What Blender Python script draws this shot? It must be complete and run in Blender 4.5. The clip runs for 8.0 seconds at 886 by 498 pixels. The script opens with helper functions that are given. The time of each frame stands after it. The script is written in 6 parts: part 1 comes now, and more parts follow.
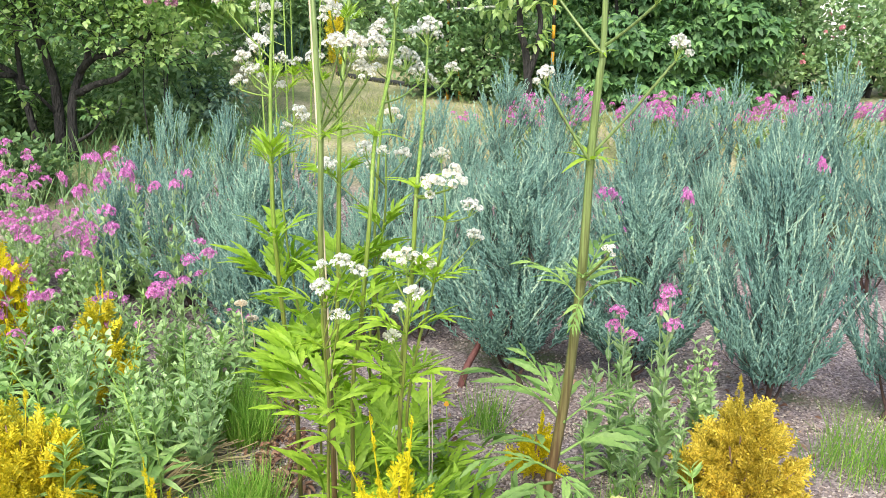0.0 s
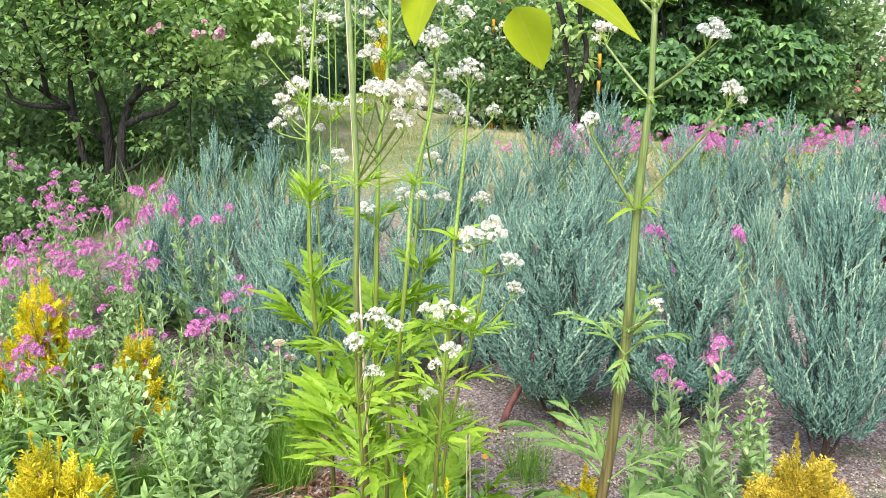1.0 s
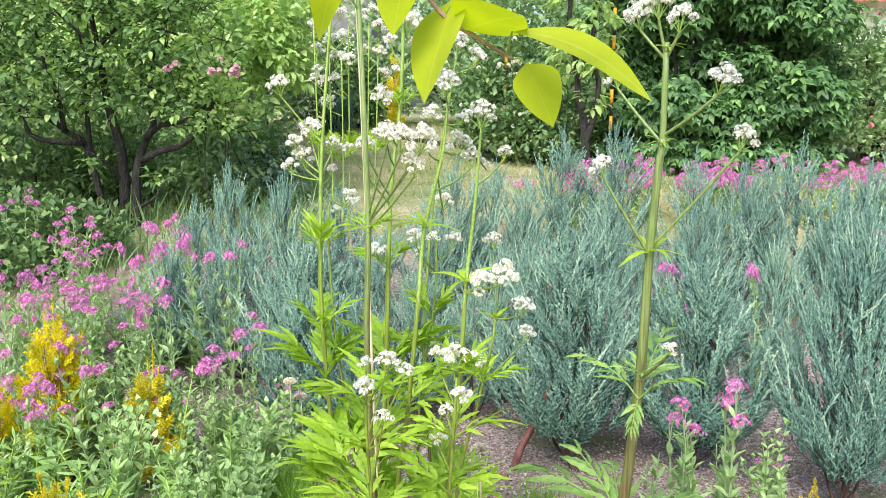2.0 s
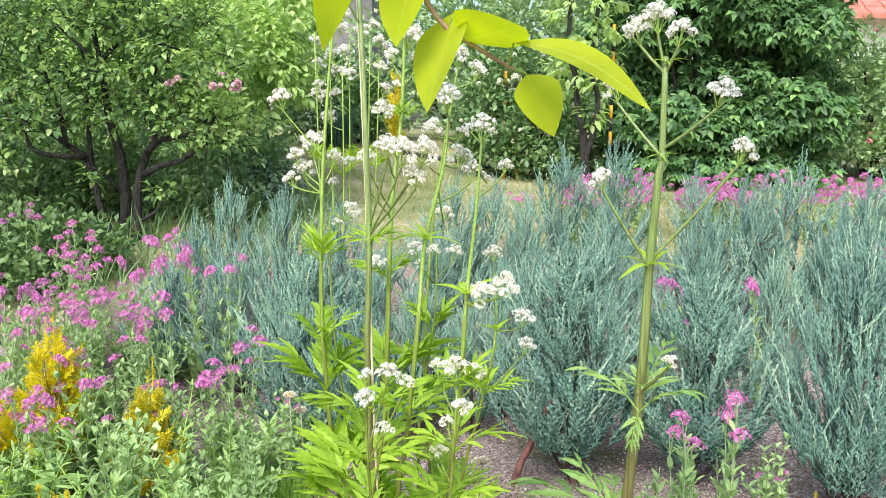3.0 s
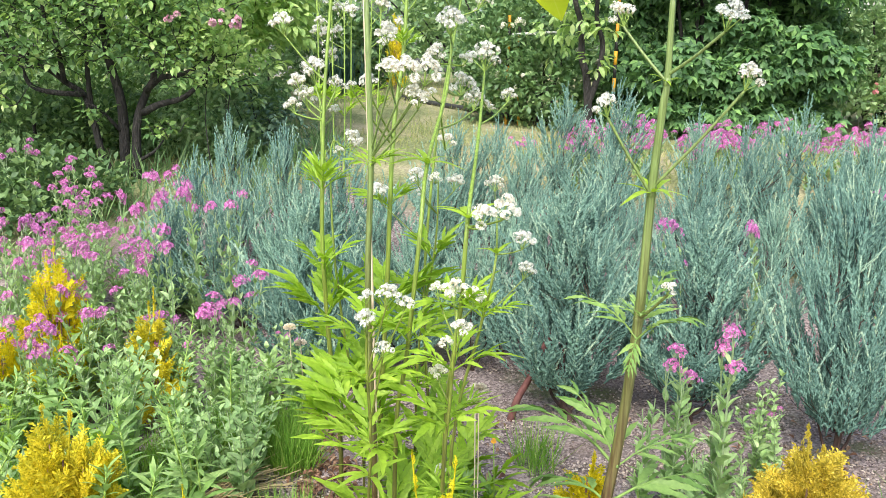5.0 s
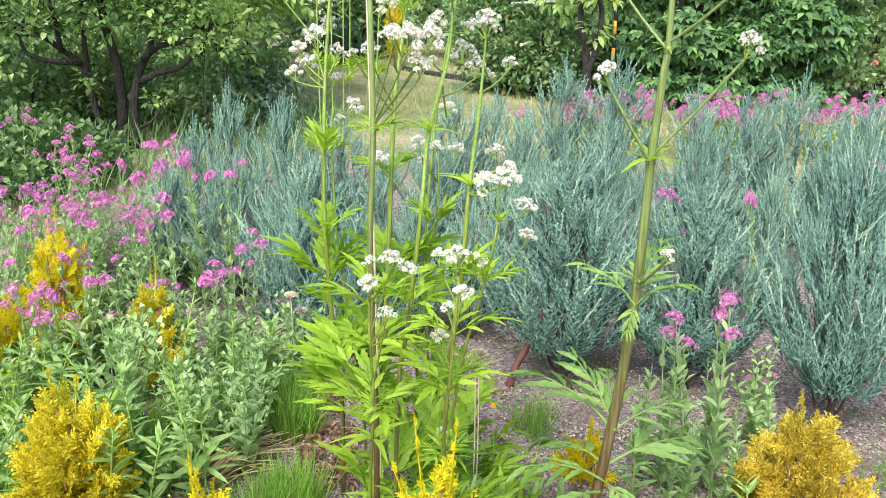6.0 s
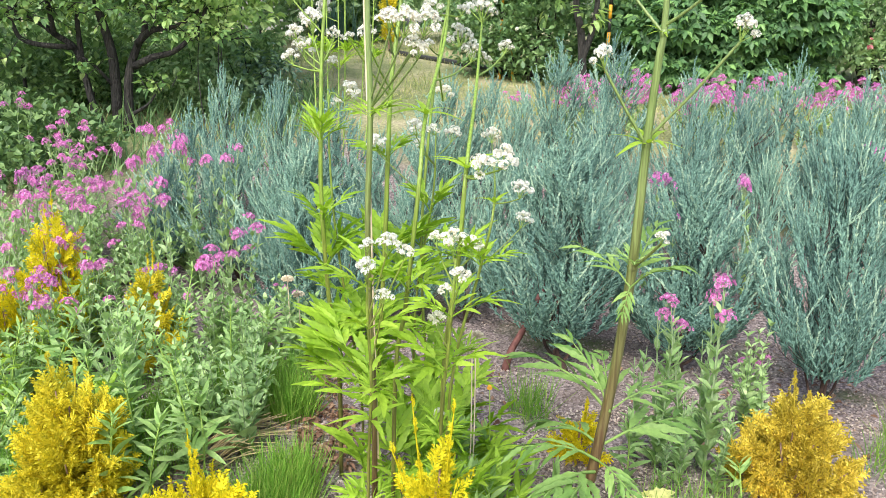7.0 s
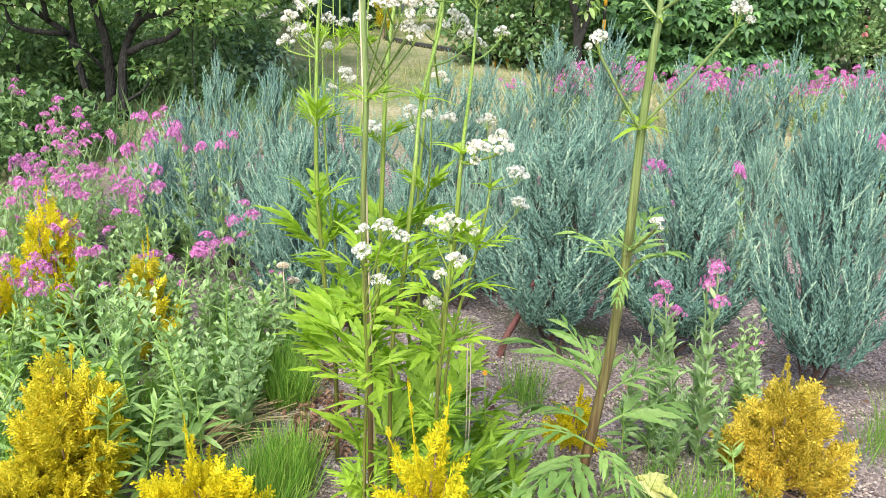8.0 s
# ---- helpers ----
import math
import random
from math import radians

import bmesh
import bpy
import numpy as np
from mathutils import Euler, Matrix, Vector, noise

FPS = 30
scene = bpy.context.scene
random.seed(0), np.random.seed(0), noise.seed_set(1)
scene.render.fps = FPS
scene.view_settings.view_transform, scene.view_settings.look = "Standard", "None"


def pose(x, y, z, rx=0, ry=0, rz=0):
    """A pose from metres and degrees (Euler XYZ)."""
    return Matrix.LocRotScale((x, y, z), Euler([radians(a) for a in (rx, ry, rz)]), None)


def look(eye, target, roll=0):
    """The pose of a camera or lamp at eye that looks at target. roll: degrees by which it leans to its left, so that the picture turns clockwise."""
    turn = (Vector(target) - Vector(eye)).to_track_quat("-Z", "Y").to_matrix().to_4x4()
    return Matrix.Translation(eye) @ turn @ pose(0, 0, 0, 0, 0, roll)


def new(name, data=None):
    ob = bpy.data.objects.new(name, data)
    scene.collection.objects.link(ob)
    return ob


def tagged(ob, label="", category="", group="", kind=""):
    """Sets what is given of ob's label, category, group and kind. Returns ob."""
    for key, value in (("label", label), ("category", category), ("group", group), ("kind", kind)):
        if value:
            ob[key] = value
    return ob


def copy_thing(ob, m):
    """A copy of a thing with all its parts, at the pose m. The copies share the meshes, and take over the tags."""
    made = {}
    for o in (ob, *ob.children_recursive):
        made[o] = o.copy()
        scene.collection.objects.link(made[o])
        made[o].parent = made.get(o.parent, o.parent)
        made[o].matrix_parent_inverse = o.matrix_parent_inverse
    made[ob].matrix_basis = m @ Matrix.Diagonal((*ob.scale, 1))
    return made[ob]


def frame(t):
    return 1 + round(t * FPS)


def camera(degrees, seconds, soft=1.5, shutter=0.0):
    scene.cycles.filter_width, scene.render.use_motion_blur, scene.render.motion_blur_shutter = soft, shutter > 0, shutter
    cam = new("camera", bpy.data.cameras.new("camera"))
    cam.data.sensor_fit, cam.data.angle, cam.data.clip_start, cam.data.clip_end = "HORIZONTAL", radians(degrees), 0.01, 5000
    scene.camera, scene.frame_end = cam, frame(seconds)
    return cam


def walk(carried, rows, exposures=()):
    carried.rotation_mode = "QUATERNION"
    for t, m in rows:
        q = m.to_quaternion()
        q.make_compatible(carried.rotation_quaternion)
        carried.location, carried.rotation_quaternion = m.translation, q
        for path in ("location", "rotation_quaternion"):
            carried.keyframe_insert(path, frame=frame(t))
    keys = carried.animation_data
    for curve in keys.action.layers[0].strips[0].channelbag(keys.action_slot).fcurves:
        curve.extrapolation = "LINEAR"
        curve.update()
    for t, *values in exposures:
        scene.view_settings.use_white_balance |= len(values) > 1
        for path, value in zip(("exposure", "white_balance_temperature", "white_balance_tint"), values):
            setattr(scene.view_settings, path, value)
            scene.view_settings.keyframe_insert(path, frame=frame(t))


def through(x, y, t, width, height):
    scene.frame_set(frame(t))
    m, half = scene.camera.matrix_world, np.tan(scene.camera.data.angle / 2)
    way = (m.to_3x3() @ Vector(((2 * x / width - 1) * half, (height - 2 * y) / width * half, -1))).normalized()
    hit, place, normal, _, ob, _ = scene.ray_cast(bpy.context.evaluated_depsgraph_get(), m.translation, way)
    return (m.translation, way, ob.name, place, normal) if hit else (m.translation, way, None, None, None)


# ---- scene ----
cam = camera(56.7, 8.0, soft=0.72)
PATH = [
    (0, (0.0, 0.029, 0.973), (0.117, 1.97, 0.507), 0.6),
    (0.5, (0.016, 0.068, 0.992), (0.078, 2.015, 0.541), 0.5),
    (1, (0.011, 0.084, 1.008), (0.02, 2.041, 0.596), 0.4),
    (1.5, (0.007, 0.089, 1.017), (-0.009, 2.054, 0.647), 0.4),
    (2, (0.013, 0.092, 1.023), (-0.009, 2.064, 0.688), 0.4),
    (3.5, (0.011, 0.084, 1.01), (-0.009, 2.062, 0.716), 0.7),
    (4, (0.011, 0.084, 0.99), (-0.01, 2.058, 0.667), 1.1),
    (4.5, (0.011, 0.084, 0.98), (-0.01, 2.049, 0.611), 1.3),
    (6, (0.003, 0.063, 0.971), (-0.007, 2.005, 0.49), 1.5),
    (6.5, (0.0, 0.057, 0.97), (-0.002, 1.994, 0.471), 1.6),
    (7, (0.0, 0.053, 0.969), (0.003, 1.986, 0.454), 1.5),
    (7.5, (0.001, 0.05, 0.968), (0.012, 1.978, 0.438), 1.5),
    (8, (-0.001, 0.047, 0.966), (0.015, 1.972, 0.424), 1.6),
]
walk(cam, [(t, look(eye, target, roll)) for t, eye, target, roll in PATH])


# ---- world and sun: bright high overcast ----
world = bpy.data.worlds.new("sky")
scene.world = world
world.use_nodes = True
wn, wl = world.node_tree.nodes, world.node_tree.links
sky_node = wn.new("ShaderNodeTexSky")
sky_node.sky_type, sky_node.sun_disc = "NISHITA", False
sky_node.sun_elevation, sky_node.sun_rotation = radians(50), radians(199)
sky_node.air_density, sky_node.dust_density, sky_node.ozone_density = 1.0, 4.0, 1.0
wl.new(sky_node.outputs[0], wn["Background"].inputs[0])
wn["Background"].inputs[1].default_value = 0.137
sun = new("sun", bpy.data.lights.new("sun", "SUN"))
sun.data.energy, sun.data.angle, sun.data.color = 1.75, radians(32), (0.98, 1.0, 1.0)
sun.matrix_world = look((0, 0, 8), (1.0, 2.9, 8 - 3.6))
scene.view_settings.exposure = 1.09


# ---- materials ----
def material(name):
    m = bpy.data.materials.new(name)
    m.use_nodes = True
    return m, m.node_tree.nodes, m.node_tree.links


def mixed(n, l, kind, fac, a, b):
    """A colour mix node; a and b are sockets or colours."""
    mix = n.new("ShaderNodeMix")
    mix.data_type, mix.blend_type = "RGBA", kind
    for socket, value in ((mix.inputs[0], fac), (mix.inputs[6], a), (mix.inputs[7], b)):
        if isinstance(value, bpy.types.NodeSocket):
            l.new(value, socket)
        elif isinstance(value, (int, float)):
            socket.default_value = value
        else:
            socket.default_value = (*value, 1)
    return mix.outputs[2]


def ramp(n, l, source, stops):
    r = n.new("ShaderNodeValToRGB")
    while len(r.color_ramp.elements) < len(stops):
        r.color_ramp.elements.new(0.5)
    for e, (at, colour) in zip(r.color_ramp.elements, stops):
        e.position, e.color = at, (*colour, 1)
    l.new(source, r.inputs[0])
    return r.outputs[0]


def noise_tex(n, l, scale, detail=4, source=None):
    t = n.new("ShaderNodeTexNoise")
    t.inputs["Scale"].default_value, t.inputs["Detail"].default_value = scale, detail
    if source:
        l.new(source, t.inputs["Vector"])
    return t.outputs[0]


def bumped(n, l, height, strength, distance=0.01):
    b = n.new("ShaderNodeBump")
    b.inputs["Strength"].default_value, b.inputs["Distance"].default_value = strength, distance
    l.new(height, b.inputs["Height"])
    return b.outputs[0]


def foliage(name, stops, rough=0.5, through=0.3, grain=60.0, thin=(1.15, 1.15, 0.8), gloss=0.35):
    """Leaves: a colour for each leaf, fine mottling, some light passing through."""
    m, n, l = material(name)
    geo = n.new("ShaderNodeNewGeometry")
    pos = geo.outputs["Position"]
    colour = ramp(n, l, geo.outputs["Random Per Island"], stops)
    big = ramp(n, l, noise_tex(n, l, 5.0, 3, pos), [(0.3, (0.78, 0.82, 0.8)), (0.7, (1.15, 1.12, 1.0))])
    fine = ramp(n, l, noise_tex(n, l, grain, 3, pos), [(0.3, (0.82, 0.84, 0.82)), (0.7, (1.14, 1.12, 1.1))])
    colour = mixed(n, l, "MULTIPLY", 1.0, colour, big)
    colour = mixed(n, l, "MULTIPLY", 1.0, colour, fine)
    p = n["Principled BSDF"]
    l.new(colour, p.inputs["Base Color"])
    p.inputs["Roughness"].default_value = rough
    p.inputs["Specular IOR Level"].default_value = gloss
    l.new(bumped(n, l, noise_tex(n, l, grain * 2, 2, pos), 0.25, 0.002), p.inputs["Normal"])
    if through:
        t = n.new("ShaderNodeBsdfTranslucent")
        l.new(mixed(n, l, "MULTIPLY", 1.0, colour, thin), t.inputs["Color"])
        mix = n.new("ShaderNodeMixShader")
        mix.inputs[0].default_value = through
        l.new(p.outputs[0], mix.inputs[1])
        l.new(t.outputs[0], mix.inputs[2])
        l.new(mix.outputs[0], n["Material Output"].inputs[0])
    return m


def own_tone(m, low, high):
    """Gives each object its own shade of a leaf material."""
    n, l = m.node_tree.nodes, m.node_tree.links
    tone = ramp(n, l, n.new("ShaderNodeObjectInfo").outputs["Random"], [(0.0, low), (1.0, high)])
    p = n["Principled BSDF"]
    colour = mixed(n, l, "MULTIPLY", 1.0, p.inputs["Base Color"].links[0].from_socket, tone)
    l.new(colour, p.inputs["Base Color"])
    return m


def plain(name, a, b, scale=40.0, rough=0.7, metal=0.0, relief=0.3, stretch=(1, 1, 1), deep=0.004):
    """Two tones mottled at two scales, with a fine relief."""
    m, n, l = material(name)
    tc = n.new("ShaderNodeTexCoord")
    mp = n.new("ShaderNodeMapping")
    mp.inputs["Scale"].default_value = stretch
    l.new(tc.outputs["Object"], mp.inputs[0])
    one = noise_tex(n, l, scale, 5, mp.outputs[0])
    colour = ramp(n, l, one, [(0.32, a), (0.68, b)])
    wide = ramp(n, l, noise_tex(n, l, scale * 0.15, 3, mp.outputs[0]), [(0.3, (0.8, 0.8, 0.8)), (0.7, (1.15, 1.15, 1.15))])
    p = n["Principled BSDF"]
    l.new(mixed(n, l, "MULTIPLY", 1.0, colour, wide), p.inputs["Base Color"])
    p.inputs["Roughness"].default_value, p.inputs["Metallic"].default_value = rough, metal
    l.new(bumped(n, l, noise_tex(n, l, scale * 2.5, 3, mp.outputs[0]), relief, deep), p.inputs["Normal"])
    return m


def stem_material(name, low, mid, high):
    """A herb stem that is reddish brown at its foot and green further up, with ribs along it."""
    m, n, l = material(name)
    tc = n.new("ShaderNodeTexCoord")
    sep = n.new("ShaderNodeSeparateXYZ")
    l.new(tc.outputs["Object"], sep.inputs[0])
    mp = n.new("ShaderNodeMapping")
    mp.inputs["Scale"].default_value = (260, 260, 9)
    l.new(tc.outputs["Object"], mp.inputs[0])
    ribs = noise_tex(n, l, 1.0, 2, mp.outputs[0])
    add = n.new("ShaderNodeMath")
    add.operation = "MULTIPLY_ADD"
    l.new(ribs, add.inputs[0])
    add.inputs[1].default_value = 0.35
    l.new(sep.outputs[2], add.inputs[2])
    colour = ramp(n, l, add.outputs[0], [(0.38, low), (0.7, mid), (1.0, high)])
    dark = ramp(n, l, ribs, [(0.35, (0.7, 0.7, 0.62)), (0.62, (1.15, 1.15, 1.1))])
    p = n["Principled BSDF"]
    l.new(mixed(n, l, "MULTIPLY", 1.0, colour, dark), p.inputs["Base Color"])
    p.inputs["Roughness"].default_value = 0.45
    l.new(bumped(n, l, ribs, 0.4, 0.002), p.inputs["Normal"])
    return m


M_JUNIPER = foliage("juniper_needles", [(0.0, (0.145, 0.255, 0.226)), (0.5, (0.19, 0.325, 0.285)), (0.85, (0.225, 0.375, 0.325)), (1.0, (0.29, 0.43, 0.355))], 0.9, 0.18, 30, (1, 1, 0.95), gloss=0.05)
own_tone(M_JUNIPER, (0.8, 0.86, 0.9), (1.14, 1.15, 1.1))
M_JUNIPERTIP = foliage("juniper_tip", [(0.0, (0.26, 0.4, 0.34)), (0.6, (0.32, 0.475, 0.395)), (1.0, (0.41, 0.54, 0.42))], 0.9, 0.2, 30, (1, 1, 0.95), gloss=0.05)
M_GOLD = foliage("golden_needles", [(0.0, (0.4, 0.38, 0.025)), (0.3, (0.62, 0.54, 0.03)), (0.7, (0.8, 0.67, 0.045)), (1.0, (0.87, 0.76, 0.09))], 0.6, 0.3, 90, (1.1, 1.1, 0.7), gloss=0.2)
M_OCHRE = foliage("ochre_needles", [(0.0, (0.3, 0.24, 0.03)), (0.35, (0.54, 0.43, 0.05)), (0.75, (0.75, 0.58, 0.075)), (1.0, (0.85, 0.7, 0.16))], 0.6, 0.3, 90, (1.1, 1.05, 0.7), gloss=0.2)
M_BRIGHT = foliage("bright_yellow_needles", [(0.0, (0.48, 0.46, 0.015)), (0.4, (0.76, 0.64, 0.02)), (1.0, (0.86, 0.76, 0.04))], 0.6, 0.35, 90, (1.1, 1.1, 0.7), gloss=0.2)
M_VALERIAN = foliage("valerian_leaf", [(0.0, (0.235, 0.4, 0.035)), (0.5, (0.33, 0.51, 0.055)), (1.0, (0.43, 0.61, 0.09))], 0.5, 0.4, 120, (1.2, 1.25, 0.5))
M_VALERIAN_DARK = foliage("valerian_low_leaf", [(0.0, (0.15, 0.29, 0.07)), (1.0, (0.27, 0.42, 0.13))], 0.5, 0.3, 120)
M_SILENE = foliage("glaucous_leaf", [(0.0, (0.255, 0.41, 0.165)), (0.5, (0.365, 0.545, 0.25)), (1.0, (0.485, 0.64, 0.35))], 0.6, 0.32, 120)
M_WEED = foliage("weed_leaf", [(0.0, (0.24, 0.42, 0.13)), (1.0, (0.4, 0.57, 0.23))], 0.5, 0.35, 120)
M_GRASS = foliage("grass_blade", [(0.0, (0.13, 0.31, 0.04)), (0.6, (0.21, 0.42, 0.06)), (1.0, (0.35, 0.47, 0.12))], 0.5, 0.3, 60)
M_LAWN = foliage("lawn_blade", [(0.0, (0.23, 0.32, 0.1)), (0.5, (0.37, 0.4, 0.17)), (1.0, (0.5, 0.47, 0.27))], 0.6, 0.25, 20)
M_APPLE = foliage("apple_leaf", [(0.0, (0.1, 0.205, 0.08)), (0.55, (0.21, 0.365, 0.13)), (0.85, (0.38, 0.56, 0.2)), (1.0, (0.52, 0.66, 0.3))], 0.45, 0.38, 40)
M_CREEPER = foliage("creeper_leaf", [(0.0, (0.065, 0.145, 0.065)), (0.6, (0.12, 0.25, 0.1)), (1.0, (0.25, 0.45, 0.16))], 0.5, 0.3, 40)
M_DARKLEAF = foliage("rose_leaf", [(0.0, (0.1, 0.205, 0.09)), (0.6, (0.19, 0.32, 0.145)), (1.0, (0.29, 0.43, 0.19))], 0.45, 0.25, 40)
# a darker leaf green: the apple tree's shade is put into the colour
M_SHADEDLEAF = foliage("shade_toned_leaf", [(0.0, (0.07, 0.14, 0.06)), (0.6, (0.125, 0.225, 0.085)), (1.0, (0.22, 0.34, 0.13))], 0.55, 0.25, 40)
M_BLUELEAF = foliage("blue_shrub_leaf", [(0.0, (0.09, 0.165, 0.13)), (0.6, (0.16, 0.265, 0.2)), (1.0, (0.27, 0.39, 0.3))], 0.5, 0.2, 40)
M_UNDER = foliage("herb_leaf", [(0.0, (0.17, 0.3, 0.15)), (0.6, (0.3, 0.45, 0.23)), (1.0, (0.43, 0.57, 0.33))], 0.5, 0.3, 30)
M_LIGHTLEAF = foliage("light_shrub_leaf", [(0.0, (0.28, 0.46, 0.16)), (0.6, (0.47, 0.64, 0.27)), (1.0, (0.6, 0.73, 0.38))], 0.5, 0.45, 40)
M_BRANCHLEAF = foliage("lime_leaf", [(0.0, (0.38, 0.47, 0.02)), (1.0, (0.47, 0.56, 0.03))], 0.45, 0.55, 25, (1.15, 1.15, 0.3))


def add_veins(m):
    """Side veins that slant forward from the midrib, in the leaf's own coordinates."""
    n, l = m.node_tree.nodes, m.node_tree.links
    tc, sep = n.new("ShaderNodeTexCoord"), n.new("ShaderNodeSeparateXYZ")
    l.new(tc.outputs["Object"], sep.inputs[0])

    def calc(kind, a, b):
        q = n.new("ShaderNodeMath")
        q.operation = kind
        for socket, value in zip(q.inputs, (a, b)):
            if isinstance(value, float):
                socket.default_value = value
            else:
                l.new(value, socket)
        return q.outputs[0]

    off = calc("ABSOLUTE", sep.outputs[0], 0.0)
    lines = calc("FRACT", calc("MULTIPLY", calc("SUBTRACT", sep.outputs[1], calc("MULTIPLY", off, 0.7)), 9.0), 0.0)
    side = calc("MULTIPLY", calc("LESS_THAN", lines, 0.1), 0.35)
    rib = calc("LESS_THAN", off, 0.012)
    veins = calc("MAXIMUM", side, rib)
    p = n["Principled BSDF"]
    old = p.inputs["Base Color"].links[0].from_socket
    new_colour = mixed(n, l, "MIX", calc("MULTIPLY", veins, 0.22), old, (0.6, 0.66, 0.2))
    l.new(new_colour, p.inputs["Base Color"])
    for node in n:
        if node.type == "BSDF_TRANSLUCENT":
            l.new(mixed(n, l, "MULTIPLY", 1.0, new_colour, (1.15, 1.2, 0.3)), node.inputs["Color"])


add_veins(M_BRANCHLEAF)
M_PINK = foliage("pink_petal", [(0.0, (0.5, 0.1, 0.4)), (0.5, (0.68, 0.2, 0.57)), (1.0, (0.8, 0.38, 0.72))], 0.6, 0.3, 200, (1, 1, 1))
M_WHITE = foliage("white_petal", [(0.0, (0.74, 0.73, 0.73)), (0.3, (0.82, 0.82, 0.82)), (1.0, (0.88, 0.88, 0.88))], 0.6, 0.3, 300, (1, 1, 1))
M_BUD = foliage("rosy_bud", [(0.0, (0.64, 0.54, 0.5)), (1.0, (0.64, 0.66, 0.5))], 0.6, 0.0, 300)
M_ROSE = foliage("rose_petal", [(0.0, (0.75, 0.73, 0.66)), (1.0, (0.88, 0.87, 0.82))], 0.6, 0.25, 200, (1, 1, 0.95))
M_PINKROSE = foliage("pink_rose_petal", [(0.0, (0.6, 0.16, 0.24)), (1.0, (0.8, 0.36, 0.44))], 0.6, 0.25, 200, (1, 1, 1))
M_BLUSH = foliage("blush_petal", [(0.0, (0.66, 0.3, 0.46)), (1.0, (0.84, 0.58, 0.7))], 0.6, 0.3, 200, (1, 1, 1))
M_STRAW = foliage("straw", [(0.0, (0.42, 0.3, 0.16)), (1.0, (0.66, 0.53, 0.33))], 0.7, 0.1, 90, (1, 1, 1))
M_SEED = foliage("pale_seed", [(0.0, (0.6, 0.52, 0.42)), (1.0, (0.8, 0.74, 0.64))], 0.7, 0.1, 90, (1, 1, 1))
M_LITTER = foliage("dead_leaf", [(0.0, (0.13, 0.065, 0.045)), (0.5, (0.27, 0.15, 0.105)), (1.0, (0.42, 0.28, 0.2))], 0.75, 0.1, 120, (1, 1, 1))
M_WILT = foliage("wilted_leaf", [(0.0, (0.6, 0.6, 0.2)), (1.0, (0.72, 0.7, 0.35))], 0.6, 0.3, 120)
M_STONE = foliage("gravel_stone", [(0.0, (0.16, 0.12, 0.112)), (0.35, (0.28, 0.222, 0.207)), (0.7, (0.41, 0.335, 0.315)), (1.0, (0.62, 0.545, 0.515))], 0.85, 0.0, 350, gloss=0.25)
M_STEM = stem_material("valerian_stem", (0.12, 0.07, 0.035), (0.16, 0.175, 0.06), (0.185, 0.26, 0.085))
M_STEMGREEN = stem_material("valerian_green_stem", (0.14, 0.14, 0.035), (0.2, 0.25, 0.045), (0.2, 0.31, 0.05))
M_GREENSTEM = plain("green_stem", (0.22, 0.36, 0.06), (0.34, 0.48, 0.1), 90, 0.5)
M_SILSTEM = plain("glaucous_stem", (0.2, 0.3, 0.14), (0.32, 0.42, 0.22), 90, 0.55)
M_DRYSTEM = plain("dry_stem", (0.55, 0.42, 0.28), (0.75, 0.64, 0.48), 120, 0.7, stretch=(1, 1, 0.1))
M_BARK = plain("bark", (0.014, 0.013, 0.012), (0.05, 0.046, 0.042), 34, 0.9, relief=1.0, stretch=(1, 1, 0.3), deep=0.03)
M_REDBARK = plain("reddish_bark", (0.1, 0.036, 0.032), (0.21, 0.09, 0.075), 60, 0.8, relief=0.8, stretch=(1, 1, 0.3))
M_TWIGBARK = plain("juniper_bark", (0.05, 0.031, 0.025), (0.12, 0.07, 0.053), 60, 0.85, relief=0.8, stretch=(1, 1, 0.3))
M_TWIG = plain("twig_bark", (0.2, 0.12, 0.09), (0.36, 0.24, 0.18), 120, 0.6)
M_BLACK = plain("black_paint", (0.012, 0.012, 0.013), (0.03, 0.03, 0.03), 20, 0.5)
M_ORANGE = plain("orange_yellow_paint", (0.72, 0.33, 0.02), (0.86, 0.45, 0.03), 20, 0.5)
M_PALE = plain("pale_weathered_wood", (0.5, 0.49, 0.45), (0.72, 0.71, 0.67), 25, 0.7)
M_WALL = plain("white_render", (0.72, 0.71, 0.68), (0.82, 0.81, 0.79), 6, 0.9)
M_GREYWALL = plain("grey_board", (0.16, 0.16, 0.16), (0.26, 0.26, 0.25), 8, 0.8)
M_ROOF = plain("red_tile", (0.42, 0.12, 0.09), (0.55, 0.2, 0.15), 9, 0.8)
M_GLASS = plain("dark_pane", (0.03, 0.035, 0.04), (0.05, 0.055, 0.06), 3, 0.08, relief=0.0)
M_HOSE = plain("black_hose", (0.02, 0.02, 0.022), (0.05, 0.05, 0.042), 40, 0.45)


